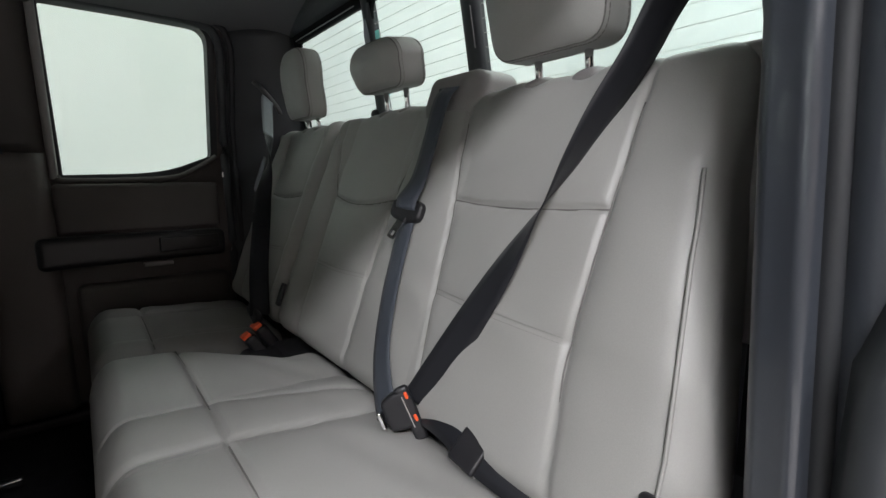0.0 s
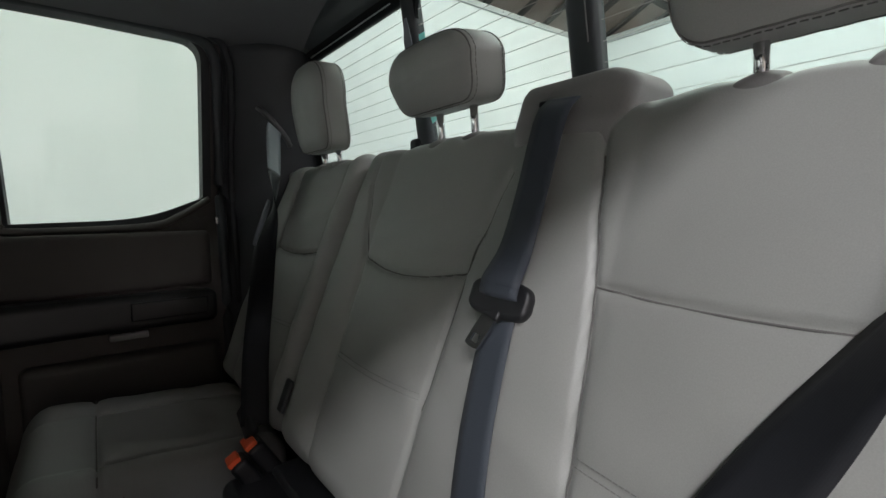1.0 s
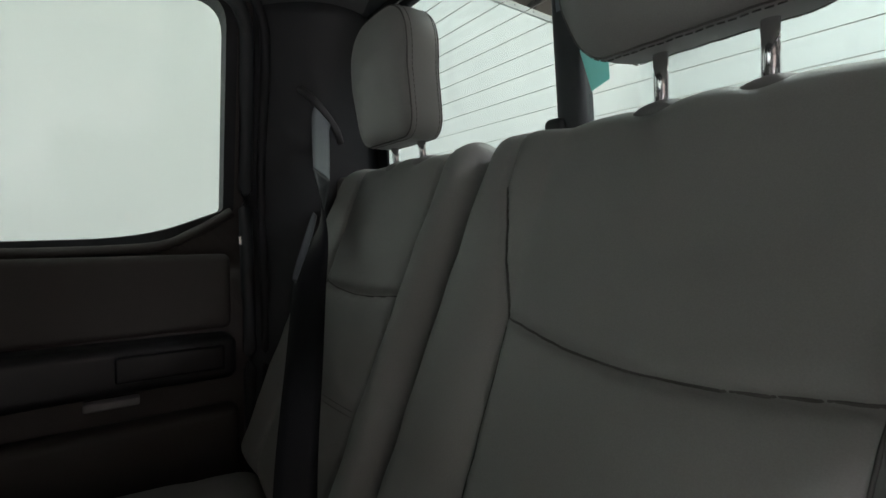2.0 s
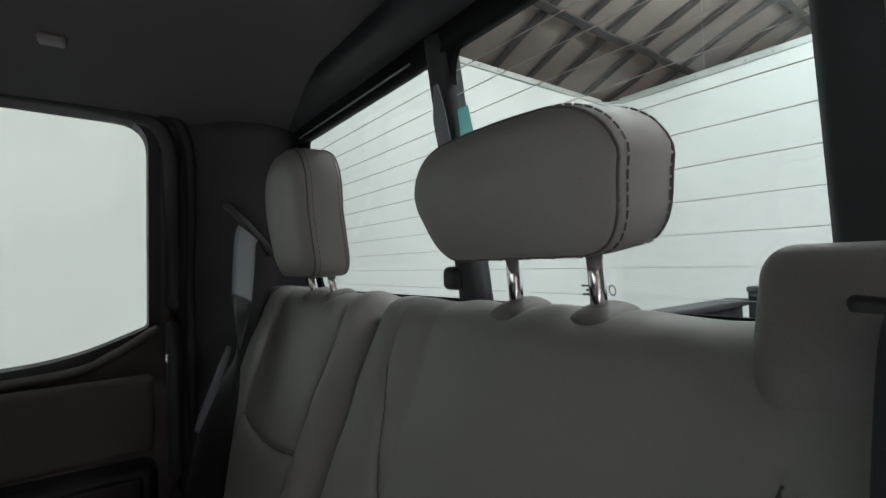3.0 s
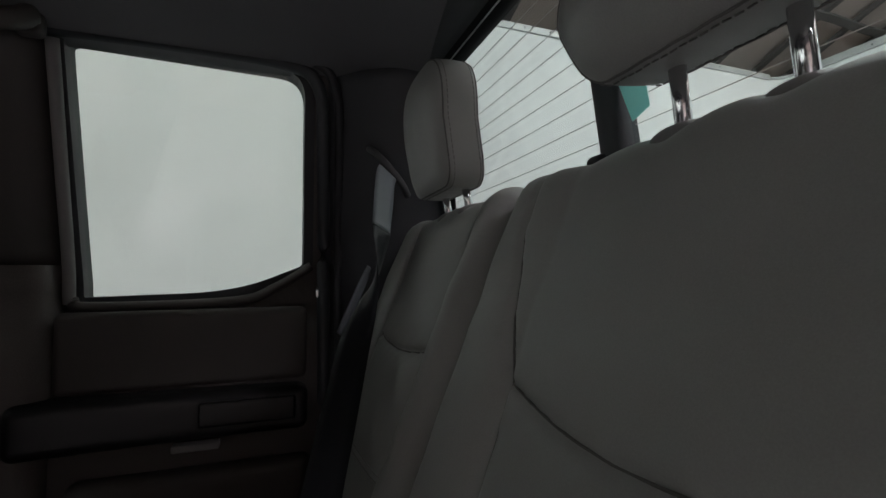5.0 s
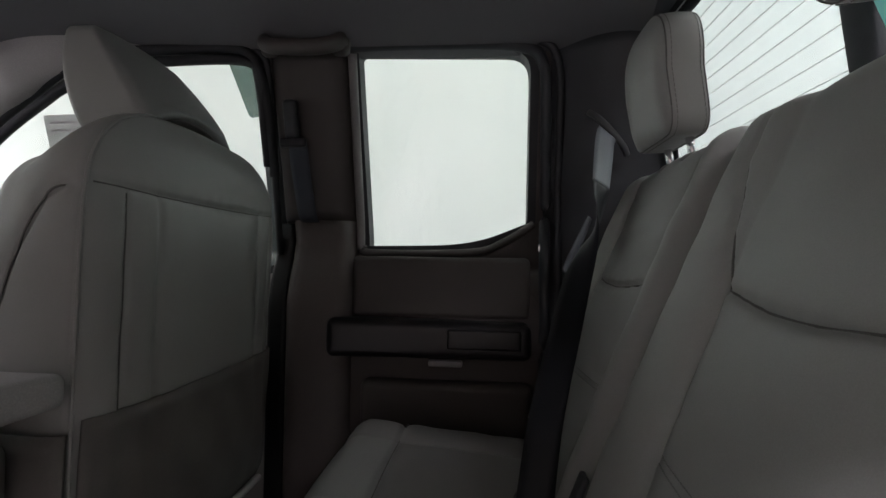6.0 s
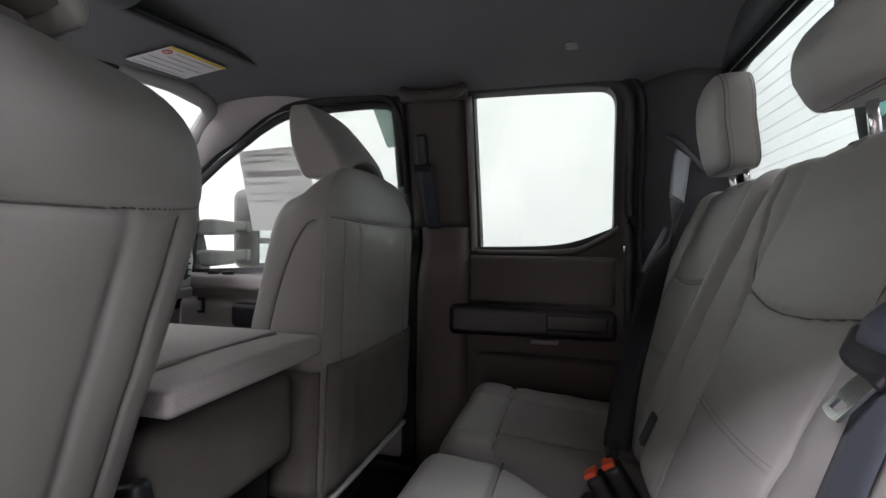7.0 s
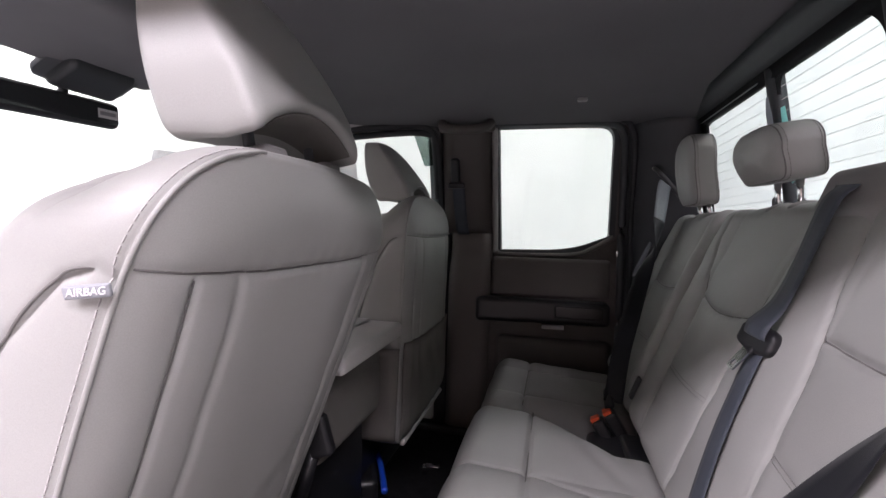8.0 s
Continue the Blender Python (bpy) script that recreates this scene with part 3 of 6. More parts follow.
def passenger_front_door():
    outer = [(-1.90, 0.05), (-0.828, 0.05), (-0.828, 1.226), (-1.15, 1.242), (-1.42, 1.21), (-1.86, 0.90)]
    d = door(1, "door_2", FWIN, outer, TRIM_LIGHT, "closed front passenger door with light grey trim", GLASS)
    w = side(1)
    tube("window_frame", [w(-0.840, 0.72, -0.02), w(-0.838, 1.12, -0.02), w(-0.846, 1.19, -0.02), w(-0.90, 1.215, -0.02), w(-1.10, 1.224, -0.02), w(-1.32, 1.206, -0.02), w(-1.63, 1.068, -0.022), w(-1.775, 0.92, -0.018)], 0.009, RUBBER, d, sides=8)
    soft_box("switch_panel", (0.50, 0.10, 0.05), 0.016, (14, 4, 3), TRIM_LIGHT, d, Matrix.Translation((-1.46, 0.80, 0.612)), None, "light grey window switch panel")
    for x in (-1.56, -1.50):
        soft_box("window_switch", (0.035, 0.025, 0.014), 0.005, (2, 2, 1), BLACK, d, Matrix.Translation((x, 0.785, 0.642)))
    soft_box("door_pull", (0.20, 0.06, 0.085), 0.02, (8, 3, 4), BLACK, d, Matrix.Translation((-1.36, 0.775, 0.50)), None, "dark door pull cup")
    soft_box("lock_switch", (0.03, 0.012, 0.055), 0.005, (1, 1, 2), BLACK, d, Matrix.Translation((-1.60, 0.772, 0.525)))
    soft_box("lock_rocker", (0.016, 0.012, 0.036), 0.004, (1, 1, 2), SILVER, d, Matrix.Translation((-1.60, 0.764, 0.525)))
    soft_box("arm_pad", (0.62, 0.09, 0.30), 0.03, (18, 4, 10), TRIM_LIGHT, d, Matrix.Translation((-1.40, 0.818, 0.40)), None, "moulded light grey lower door")
    plate("sail_cover", round_poly([(-1.99, 0.50), (-1.735, 0.50), (-1.752, 0.91), (-1.79, 0.885), (-1.90, 0.79), (-1.99, 0.70)], 0.01), -0.05, -0.01, w, BLACK, d, "black triangular mirror cover")
    # dark film in the rear upper corner of the glass
    plate("shade_film", round_poly([(-0.856, 1.075), (-0.856, 1.195), (-0.955, 1.203), (-0.912, 1.065)], [0.01, 0.02, 0.002, 0.012]), 0.016, 0.019, w, GLASS_SHADE, d, "dark green film on the glass corner").visible_shadow = False
    # price sheet taped to the glass
    sh = thing("price_sheet", "large printed sheet taped to the front side window", "paper sheet")
    plate("sheet", [(-1.475, 0.795), (-1.20, 0.80), (-1.20, 1.085), (-1.478, 1.075)], 0.012, 0.013, w, THIN_PAPER, sh)
    for k, (z, a, b) in enumerate(((1.055, -1.46, -1.28), (1.035, -1.46, -1.33), (0.985, -1.455, -1.24), (0.960, -1.455, -1.30), (0.925, -1.45, -1.25), (0.90, -1.45, -1.32))):
        plate("print_line", [(a, z), (b, z), (b, z + (0.006 if k not in (2,) else 0.020)), (a, z + (0.006 if k not in (2,) else 0.020))], 0.0095, 0.0105, w, INK_PALE, sh)


def driver_side():
    outer = [(-1.90, 0.05), (-0.828, 0.05), (-0.828, 1.226), (-1.15, 1.242), (-1.42, 1.21), (-1.86, 0.90)]
    d = door(-1, "door_3", FWIN, outer, TRIM_LIGHT, "driver door swung wide open with light grey trim", GLASS)
    hinge = Vector((-1.88, -0.90, 0.0))
    d.matrix_world = Matrix.Translation(hinge) @ Matrix.Rotation(math.radians(-68), 4, "Z") @ Matrix.Translation(-hinge)


def corner_pillars():
    """Trim between the rear door openings and the back window, and the jamb of the open doorway."""
    for s in (1, -1):
        rows = []
        for z in np.linspace(0.03, 1.232, 26):
            y_door = side_y(z) + 0.022
            y_back = 0.752 if z < 0.90 else 0.752 - 0.068 * (z - 0.90) / 0.27
            xb = 0.062 + 0.19 * (1.16 - max(z, 0.85)) - 0.02
            row = []
            for f in np.linspace(0, 1, 14):
                g = f * f * (3 - 2 * f)
                x = -0.195 + (xb + 0.195) * f
                y = y_door + (y_back - y_door) * (0.55 * f + 0.45 * g) - 0.018 * math.sin(math.pi * f)
                row.append((x, s * y, z))
            rows.append(row)
        t = sheet("pillar_trim", rows, 0.03, TRIM_DARK, None, normal=(0, s, 0))
        tagged(t, "charcoal rear corner pillar trim beside the bench", "pillar trim", kind="structure")
        soft_box("trim_bead", (0.012, 0.012, 0.36), 0.005, (1, 1, 8), TRIM_DARK, t, Matrix.Translation((-0.138, s * 0.815, 1.0)) @ Matrix.Rotation(s * 0.27, 4, "X"))
        soft_box("quarter_cap", (0.05, 0.17, 0.34), 0.012, (2, 4, 6), PLASTIC_GREY, t, Matrix.Translation((0.030, s * 0.735, 0.712)), None, "grey moulded quarter panel behind the bench")
    # jamb of the open driver side doorway
    j = thing("doorway_jamb", "dark grey door jamb with rubber seals beside the bench", "door jamb", kind="structure")
    w = side(-1)
    def jamb(x, off, z):
        return (x, -(0.772 - 0.05 * (z - 0.70) - 0.24 * max(0.0, z - 0.88) + off), z)
    prof = [(-0.05, -0.012), (-0.145, -0.004), (-0.162, 0.002), (-0.166, 0.010), (-0.166, 0.022), (-0.171, 0.029), (-0.172, 0.036), (-0.166, 0.043), (-0.152, 0.048), (-0.150, 0.054), (-0.160, 0.060), (-0.166, 0.070), (-0.166, 0.084), (-0.155, 0.095), (-0.150, 0.12)]
    rows = [[jamb(x, off, z) for x, off in prof] for z in np.linspace(0.02, 1.235, 30)]
    sheet("jamb_panel", rows, 0.010, JAMB, j, normal=(1, 0, 0))
    tube("door_seal", [jamb(-0.153, 0.050, z) for z in (0.03, 0.4, 0.8, 0.9, 1.1, 1.2)], 0.010, RUBBER, j, sides=10)
    tube("door_seal", [jamb(-0.150, 0.110, z) for z in (0.03, 0.4, 0.8, 0.9, 1.1, 1.2)], 0.012, RUBBER, j, sides=10)
    rows = []
    for z in np.linspace(-0.25, 1.27, 20):
        rows.append([w(x, z, 0.055 + 0.02 * math.sin((x + 0.15) * 6)) for x in np.linspace(-0.150, 0.14, 8)])
    sheet("body_corner", rows, 0.006, PAINT, j, "slate painted outer cab corner", normal=(0, 1, 0))
    # outer skin under the glass line on the passenger side
    skin = [[(x, side_y(z) + 0.062, z) for x in np.linspace(-1.87, 0.14, 12)] for z in np.linspace(-0.25, 0.62, 8)]
    b = sheet("body_side", skin, 0.006, PAINT, None, normal=(0, 1, 0))
    tagged(b, "slate painted lower body side of the truck", "body panel", kind="structure")


def back_x(z):
    return 0.04 + 0.19 * (1.16 - z)


def back(u, v, d):
    return (back_x(v) + d, u, v)


def back_window():
    hole = densify(round_poly([(-0.715, 0.872), (0.715, 0.872), (0.632, 1.170), (-0.632, 1.170)], [0.03, 0.03, 0.02, 0.02]), 0.03)
    outer = [(-0.80, 0.02), (0.80, 0.02), (0.80, 1.26), (-0.80, 1.26)]
    wl = thing("wall_rear", "dark rear cab wall round the back window", "wall", kind="structure")
    frame_mesh("wall_panel", hole, ring_to(hole, (0, 1.02), outer), 0.003, 0.009, back, FRAME_BLACK, wl, rows=6)
    # header trim that rolls from the glass up to the headliner
    rows = [[(back_x(1.165 + 0.012) - 0.005, y * 0.60, 1.163), (0.032, y * 0.612, 1.174), (0.026, y * 0.632, 1.188)] for y in np.linspace(-1.06, 1.06, 40)]
    sheet("header_trim", rows, 0.02, FRAME_BLACK, wl, "black header trim over the back window", normal=(1, 0, 0.2))
    rows = [[(0.025, y * 0.632, 1.1885), (0.017, y * 0.645, 1.202), (0.006, y * 0.665, 1.218), (-0.008, y * 0.70, 1.238)] for y in np.linspace(-1.06, 1.06, 40)]
    sheet("header_roll", rows, 0.02, TRIM_DARK, wl, "charcoal roll of the headliner edge over the back window", normal=(1, 0, 0.2))
    g = thing("window_1", "three-pane sliding back window with heater wires", "window", kind="structure")
    tube("bright_edge", [back(y, 1.169, -0.012) for y in (0.235, 0.36, 0.50, 0.635)], 0.0014, SILVER, g, sides=6)
    for k in range(3):
        if k == 0:
            out = [(0.232, 0.868), (0.722, 0.868), (0.636, 1.17), (0.206, 1.17)]
        elif k == 2:
            out = [(-0.722, 0.868), (-0.185, 0.868), (-0.185, 1.17), (-0.636, 1.17)]
        else:
            out = [(-0.165, 0.868), (0.20, 0.868), (0.18, 1.17), (-0.165, 1.17)]
        p = plate("pane", out, 0.012 if k != 1 else 0.006, 0.016 if k != 1 else 0.010, back, GLASS_REAR, g, "lightly tinted back window glass")
        p.visible_shadow = False
        # heater wires baked on the glass
        z = 0.8846
        while z < 1.165:
            if k == 0:
                f = (z - 0.868) / 0.302
                y0, y1 = 0.232 - 0.026 * f + 0.004, 0.715 - 0.086 * f
            elif k == 2:
                f = (z - 0.868) / 0.302
                y0, y1 = -0.715 + 0.086 * f, -0.189
            else:
                y0, y1 = -0.162, 0.176
            dd = 0.0105 if k != 1 else 0.0045
            q = 0.00022
            plate("heater_wire", [(y0, z - q), (y1, z - q), (y1, z + q), (y0, z + q)], dd, dd + 0.001, back, HEAT_WIRE, g)
            z += 0.0258
    # uprights of the sliding pane
    def upright(y_low0, y_low1, y_up0, y_up1, lab):
        rows = []
        for z in np.linspace(0.86, 1.185, 14):
            f = (z - 0.86) / 0.325
            a, b = y_low0 + (y_up0 - y_low0) * f, y_low1 + (y_up1 - y_low1) * f
            row = []
            for h in np.linspace(0, 1, 9):
                bulge = 0.008 * math.sin(math.pi * h) ** 0.6
                row.append(back(a + (b - a) * h, z, -0.004 - bulge))
            rows.append(row)
        sheet("window_upright", rows, 0.022, TRIM_DARK, g, lab, normal=(1, 0, 0))
    upright(0.190, 0.230, 0.174, 0.208, "dark upright of the sliding pane")
    upright(-0.200, -0.157, -0.203, -0.160, "dark upright of the sliding pane")
    tube("upright_bead", [back(-0.193, z, -0.0112) for z in (0.985, 1.02, 1.06)], 0.0010, PLASTIC_GREY, g, sides=6)
    # rounded upper corners of the sliding pane's frame
    for sy, ya, r in ((1, 0.172, 0.038), (-1, -0.158, 0.056)):
        pts = [(ya, 1.174), (ya - sy * r, 1.174)] + [(ya - sy * r * (1 - math.sin(a)), 1.168 - 1.1 * r * (1 - math.cos(a))) for a in np.linspace(0.02, math.pi / 2, 12)]
        plate("corner_fillet", pts, -0.004, 0.004, back, FRAME_BLACK, g)
    soft_box("pane_latch", (0.02, 0.032, 0.030), 0.009, (2, 3, 3), BLACK, g, Matrix.Translation((0.078, 0.224, 0.900)), None, "black latch of the sliding pane")
    # teal film tag and a maker's mark of plain bars on the glass
    tag = thing("film_tag", "teal protective film tag stuck on the window upright", "sticker")
    plate("film", [(0.1475, 0.946), (0.173, 0.938), (0.184, 0.985), (0.172, 1.098), (0.154, 1.098), (0.1465, 0.99)], -0.002, -0.001, back, TEAL, tag)
    plate("backing", [(0.171, 1.03), (0.198, 1.03), (0.198, 1.09), (0.186, 1.125), (0.178, 1.125), (0.173, 1.09)], -0.0205, -0.0195, back, material("grey_film", (0.22, 0.24, 0.28), 0.4), tag)
    mk = thing("glass_mark", "small printed maker mark bars on the glass", "marking")
    for k in range(3):
        z0 = 0.884 + 0.0042 * k
        for a in range(6 - k % 2):
            ya = 0.014 + 0.0046 * a
            plate("print_bar", [(ya, z0), (ya + 0.0036, z0), (ya + 0.0036, z0 + 0.0022), (ya, z0 + 0.0022)], 0.002, 0.003, back, TAG, mk)
    tube("print_ring", [back(0.007 + 0.0035 * math.cos(a), 0.890 + 0.0045 * math.sin(a), 0.002) for a in np.linspace(0, 2 * math.pi, 13)], 0.0006, TAG, mk, sides=5, round_path=False)



def front_end():
    g = thing("window_2", "large bright windscreen over the dashboard", "window", kind="structure")
    def ws(u, v, d):
        f = (v - 0.78) / 0.44
        return (-2.10 + 0.70 * f - 0.10 * (u / 0.75) ** 2 * -1 * 0.6 + d, u, v)
    rows = [[ws(y * (0.80 - 0.10 * (z - 0.775) / 0.447), z, 0) for y in np.linspace(-1, 1, 24)] for z in np.linspace(0.775, 1.225, 10)]
    p = sheet("pane", rows, 0.005, GLASS, g, "clear curved windscreen glass", normal=(-1, 0, 0.3))
    p.visible_shadow = False
    # header at the front edge of the headliner
    h = sheet("header_trim", [[(-1.455 + 0.05 * (y / 0.7) ** 2, y, roof_z(-1.44, y) - 0.0), (-1.475 + 0.05 * (y / 0.7) ** 2, y, roof_z(-1.44, y) - 0.008), (-1.47 + 0.05 * (y / 0.7) ** 2, y, roof_z(-1.44, y) - 0.014)] for y in np.linspace(-0.68, 0.68, 30)], 0.02, HEADLINER, None, normal=(-1, 0, 0))
    tagged(h, "grey cloth front edge of the headliner", "trim", kind="structure")
    # outer cowl and bulkhead that close the front
    plain_box("bulkhead", (-2.22, -0.85, -0.03), (-2.14, 0.85, 0.76), BLACK, None)
    tagged(bpy.data.objects["bulkhead"], "black bulkhead behind the dashboard", "bulkhead", kind="structure")


def dashboard():
    d = thing("dashboard", "grey dashboard with black band, silver air vent and pale lower lip", "dashboard")
    def top(P):
        P = P.copy()
        P[:, 2] += -0.03 * (P[:, 1] / 0.75) ** 2 - 0.05 * np.clip((-P[:, 0]) / 0.3, 0, 1) ** 2
        P[:, 0] -= 0.07 * (P[:, 1] / 0.75) ** 2
        return P
    soft_box("top_pad", (0.62, 1.46, 0.085), 0.03, (14, 30, 4), material("slate_dash_pad", (0.15, 0.165, 0.19), 0.55, mottle=0.06, grain=0.3, grain_scale=400, kind="voronoi"), d, Matrix.Translation((-1.80, -0.03, 0.745)), top, "slate grey soft dashboard top")
    soft_box("band", (0.50, 1.44, 0.075), 0.01, (10, 30, 3), BLACK, d, Matrix.Translation((-1.775, -0.03, 0.672)), top, "gloss black dashboard band")
    soft_box("lower_lip", (0.56, 1.42, 0.045), 0.018, (10, 30, 3), TRIM_LIGHT, d, Matrix.Translation((-1.76, -0.03, 0.612)), top, "pale grey dashboard lip")
    soft_box("glove_box", (0.45, 1.40, 0.34), 0.03, (8, 30, 10), PLASTIC_GREY, d, Matrix.Translation((-1.79, -0.03, 0.425)), top, "grey glove box front")
    Rv = Matrix.Translation((-1.512, 0.568, 0.692)) @ Matrix.Rotation(-0.06, 4, "Z")
    def hexa(P):
        P = P.copy()
        P[:, 1] *= 1 - 0.22 * np.abs(P[:, 2]) / 0.085
        P[:, 0] -= 0.02 * np.clip(P[:, 1] / 0.06, 0, 1)
        return P
    v = soft_box("air_vent", (0.05, 0.135, 0.172), 0.008, (4, 8, 10), SILVER, d, Rv, hexa, "silver side air vent")
    soft_box("vent_recess", (0.02, 0.082, 0.122), 0.009, (2, 5, 6), BLACK, v, Rv @ Matrix.Translation((0.019, 0, 0)), hexa)
    for k in range(6):
        soft_box("vent_slat", (0.010, 0.064, 0.005), 0.0022, (1, 3, 1), TRIM_DARK, v, Rv @ Matrix.Translation((0.0255, 0, -0.048 + 0.0192 * k)) @ Matrix.Rotation(-0.4, 4, "Y"))
    soft_box("vent_knob", (0.014, 0.030, 0.010), 0.004, (1, 2, 1), CHROME, v, Rv @ Matrix.Translation((0.034, 0, 0.002)))
    # paper on the windscreen
    n = thing("notice_sheet", "printed white notice sheet behind the windscreen", "paper sheet")
    rows = [[(-1.80 - 0.02 * math.sin(f * 2) + 0.20 * (z - 0.80), 0.35 + 0.27 * f + 0.05 * (z - 0.8), z + 0.02 * f) for f in np.linspace(0, 1, 10)] for z in np.linspace(0.80, 1.07, 10)]
    sheet("sheet", rows, 0.0008, THIN_PAPER, n, normal=(-1, 0, 0))
    for k, z in enumerate((0.835, 0.86, 0.885, 0.93, 1.0, 1.02)):
        sheet("print_line", [[(-1.797 - 0.02 * math.sin(f * 2) + 0.20 * (zz - 0.80), 0.35 + 0.27 * f + 0.05 * (zz - 0.8), zz + 0.02 * f) for f in np.linspace(0.1, 0.85 - 0.1 * (k % 3), 6)] for zz in (z, z + (0.008 if k != 4 else 0.02))], 0.0005, INK_PALE, n, normal=(-1, 0, 0))


def roof_fittings():
    v = thing("sun_visor", "grey cloth sun visor folded up with a warning label", "sun visor")
    def vis(P):
        P = P.copy()
        P[:, 2] += 0.012 * (P[:, 1] / 0.24)
        return P
    soft_box("panel", (0.25, 0.62, 0.024), 0.011, (8, 20, 2), HEADLINER, v, Matrix.Translation((-1.300, 0.352, 1.2165)) @ Matrix.Rotation(-0.13, 4, "Y") @ Matrix.Rotation(0.06, 4, "X"), vis)
    Mv = Matrix.Translation((-1.300, 0.352, 1.2165)) @ Matrix.Rotation(-0.13, 4, "Y") @ Matrix.Rotation(0.06, 4, "X")
    rim = densify(round_poly([(-0.122, -0.307), (0.122, -0.307), (0.122, 0.307), (-0.122, 0.307)], 0.035), 0.02)
    tube("edge_binding", [tuple(Mv @ Vector((x, y, 0.012 * y / 0.24 - 0.004))) for x, y in rim + rim[:1]], 0.0055, TRIM_DARK, v, sides=8, round_path=False, label="dark binding round the visor")
    M = Matrix.Translation((-1.300, 0.350, 1.1955)) @ Matrix.Rotation(-0.13, 4, "Y") @ Matrix.Rotation(0.09, 4, "X")
    def flat(name, x0, x1, y0, y1, dz, mat, par, lab=""):
        return soft_box(name, (x1 - x0, y1 - y0, 0.001), 0.0004, (1, 1, 1), mat, par, M @ Matrix.Translation(((x0 + x1) / 2, (y0 + y1) / 2, dz)), None, lab)
    lab = flat("warning_label", -0.055, 0.080, -0.090, 0.090, 0.0, PAPER, v, "white warning label with a yellow band")
    flat("yellow_band", 0.068, 0.080, -0.090, 0.090, -0.0012, INK_YELLOW, lab)
    ring = [tuple(M @ Vector((0.050 + 0.010 * math.cos(a), -0.073 + 0.010 * math.sin(a), -0.0012))) for a in np.linspace(0, 2 * math.pi, 17)]
    tube("warning_ring", ring, 0.0016, INK_RED, lab, sides=6, round_path=False)
    flat("ring_bar", 0.0488, 0.0512, -0.082, -0.064, -0.0012, INK_RED, lab)
    for k in range(5):
        flat("print_bar", 0.052 - 0.024 * k, 0.0535 - 0.024 * k, -0.05 if k < 2 else -0.082, 0.078 - 0.03 * (k % 2), -0.0012, INK_GREY, lab)
    tube("pivot_rod", [(-1.43, 0.60, 1.19), (-1.425, 0.40, 1.183), (-1.42, 0.16, 1.178)], 0.005, BLACK, v, sides=8)
    soft_box("clip", (0.03, 0.02, 0.012), 0.004, (1, 1, 1), BLACK, v, Matrix.Translation((-1.41, 0.14, 1.185)))
    m = thing("rear_view_mirror", "black rear view mirror hung from the windscreen", "mirror")
    R = Matrix.Translation((-1.50, -0.120, 1.078)) @ Matrix.Rotation(0.10, 4, "Z") @ Matrix.Rotation(0.06, 4, "X")
    soft_box("housing", (0.035, 0.34, 0.064), 0.020, (3, 16, 4), BLACK, m, R @ Matrix.Translation((0, -0.035, 0)))
    soft_box("glass", (0.003, 0.31, 0.046), 0.0012, (1, 4, 2), DIM_GLASS, m, R @ Matrix.Translation((0.019, -0.035, 0)), None, "mirror glass coloured dark for the roof it reflects")
    lb = soft_box("label", (0.001, 0.055, 0.022), 0.0004, (1, 1, 1), PAPER, m, R @ Matrix.Translation((0.0215, 0.088, 0.0)), None, "small white label")
    soft_box("print_bar", (0.001, 0.045, 0.009), 0.0004, (1, 1, 1), INK_GREY, lb, R @ Matrix.Translation((0.0225, 0.088, 0.0)))
    tube("stalk", [(-1.505, -0.125, 1.105), (-1.502, -0.125, 1.125), (-1.492, -0.125, 1.145)], 0.010, BLACK, m, sides=8)
    c = thing("overhead_sensor_cover", "dark plastic sensor cover behind the mirror", "cover")
    def taper(P):
        P = P.copy()
        P[:, 1] *= 1 - 0.25 * (P[:, 2] < 0)
        return P
    soft_box("cover", (0.10, 0.21, 0.052), 0.020, (5, 10, 4), TRIM_DARK, c, Matrix.Translation((-1.460, -0.095, 1.154)) @ Matrix.Rotation(-0.5, 4, "Y"), taper)
    b = thing("overhead_console", "grey cloth-covered overhead console at the headliner's front edge", "overhead console")
    def hood(P):
        P = P.copy()
        low = np.clip(0.5 - P[:, 2] / 0.09, 0, 1)
        ahead = np.clip(-P[:, 0] / 0.17, 0, 1)
        P[:, 1] *= 1 - 0.22 * low ** 2
        P[:, 2] -= 0.022 * ahead * low * np.cos(np.clip(np.abs(P[:, 1]) / 0.36, 0, 1) * math.pi / 2)
        P[:, 0] += 0.11 * (1 - low) * ahead
        return P
    soft_box("shell", (0.35, 0.62, 0.09), 0.024, (14, 20, 6), HEADLINER, b, Matrix.Translation((-1.315, -0.17, 1.222)), hood)
    soft_box("map_lamp", (0.05, 0.08, 0.01), 0.004, (2, 3, 1), PLASTIC_GREY, b, Matrix.Translation((-1.27, -0.06, 1.174)), None, "frosted map lamp lens, off")
    k = thing("roof_button", "small square grey clip on the headliner", "clip")
    soft_box("clip", (0.030, 0.024, 0.010), 0.004, (2, 2, 1), PLASTIC_GREY, k, Matrix.Translation((-0.336, 0.557, roof_z(-0.336, 0.557) - 0.004)))
    h = thing("grab_handle", "grey moulded grab handle over the belt pillar", "grab handle")
    tube("grip", [(-0.815, 0.700, 1.205), (-0.805, 0.678, 1.188), (-0.77, 0.668, 1.178), (-0.70, 0.668, 1.176), (-0.655, 0.678, 1.186), (-0.640, 0.700, 1.205)], 0.017, TRIM_TAUPE, h, sides=12, flat=1.15, up=(0, 1, 0))
    for x in (-0.812, -0.645):
        soft_box("mount", (0.04, 0.03, 0.05), 0.012, (2, 2, 3), TRIM_TAUPE, h, Matrix.Translation((x, 0.712, 1.200)))


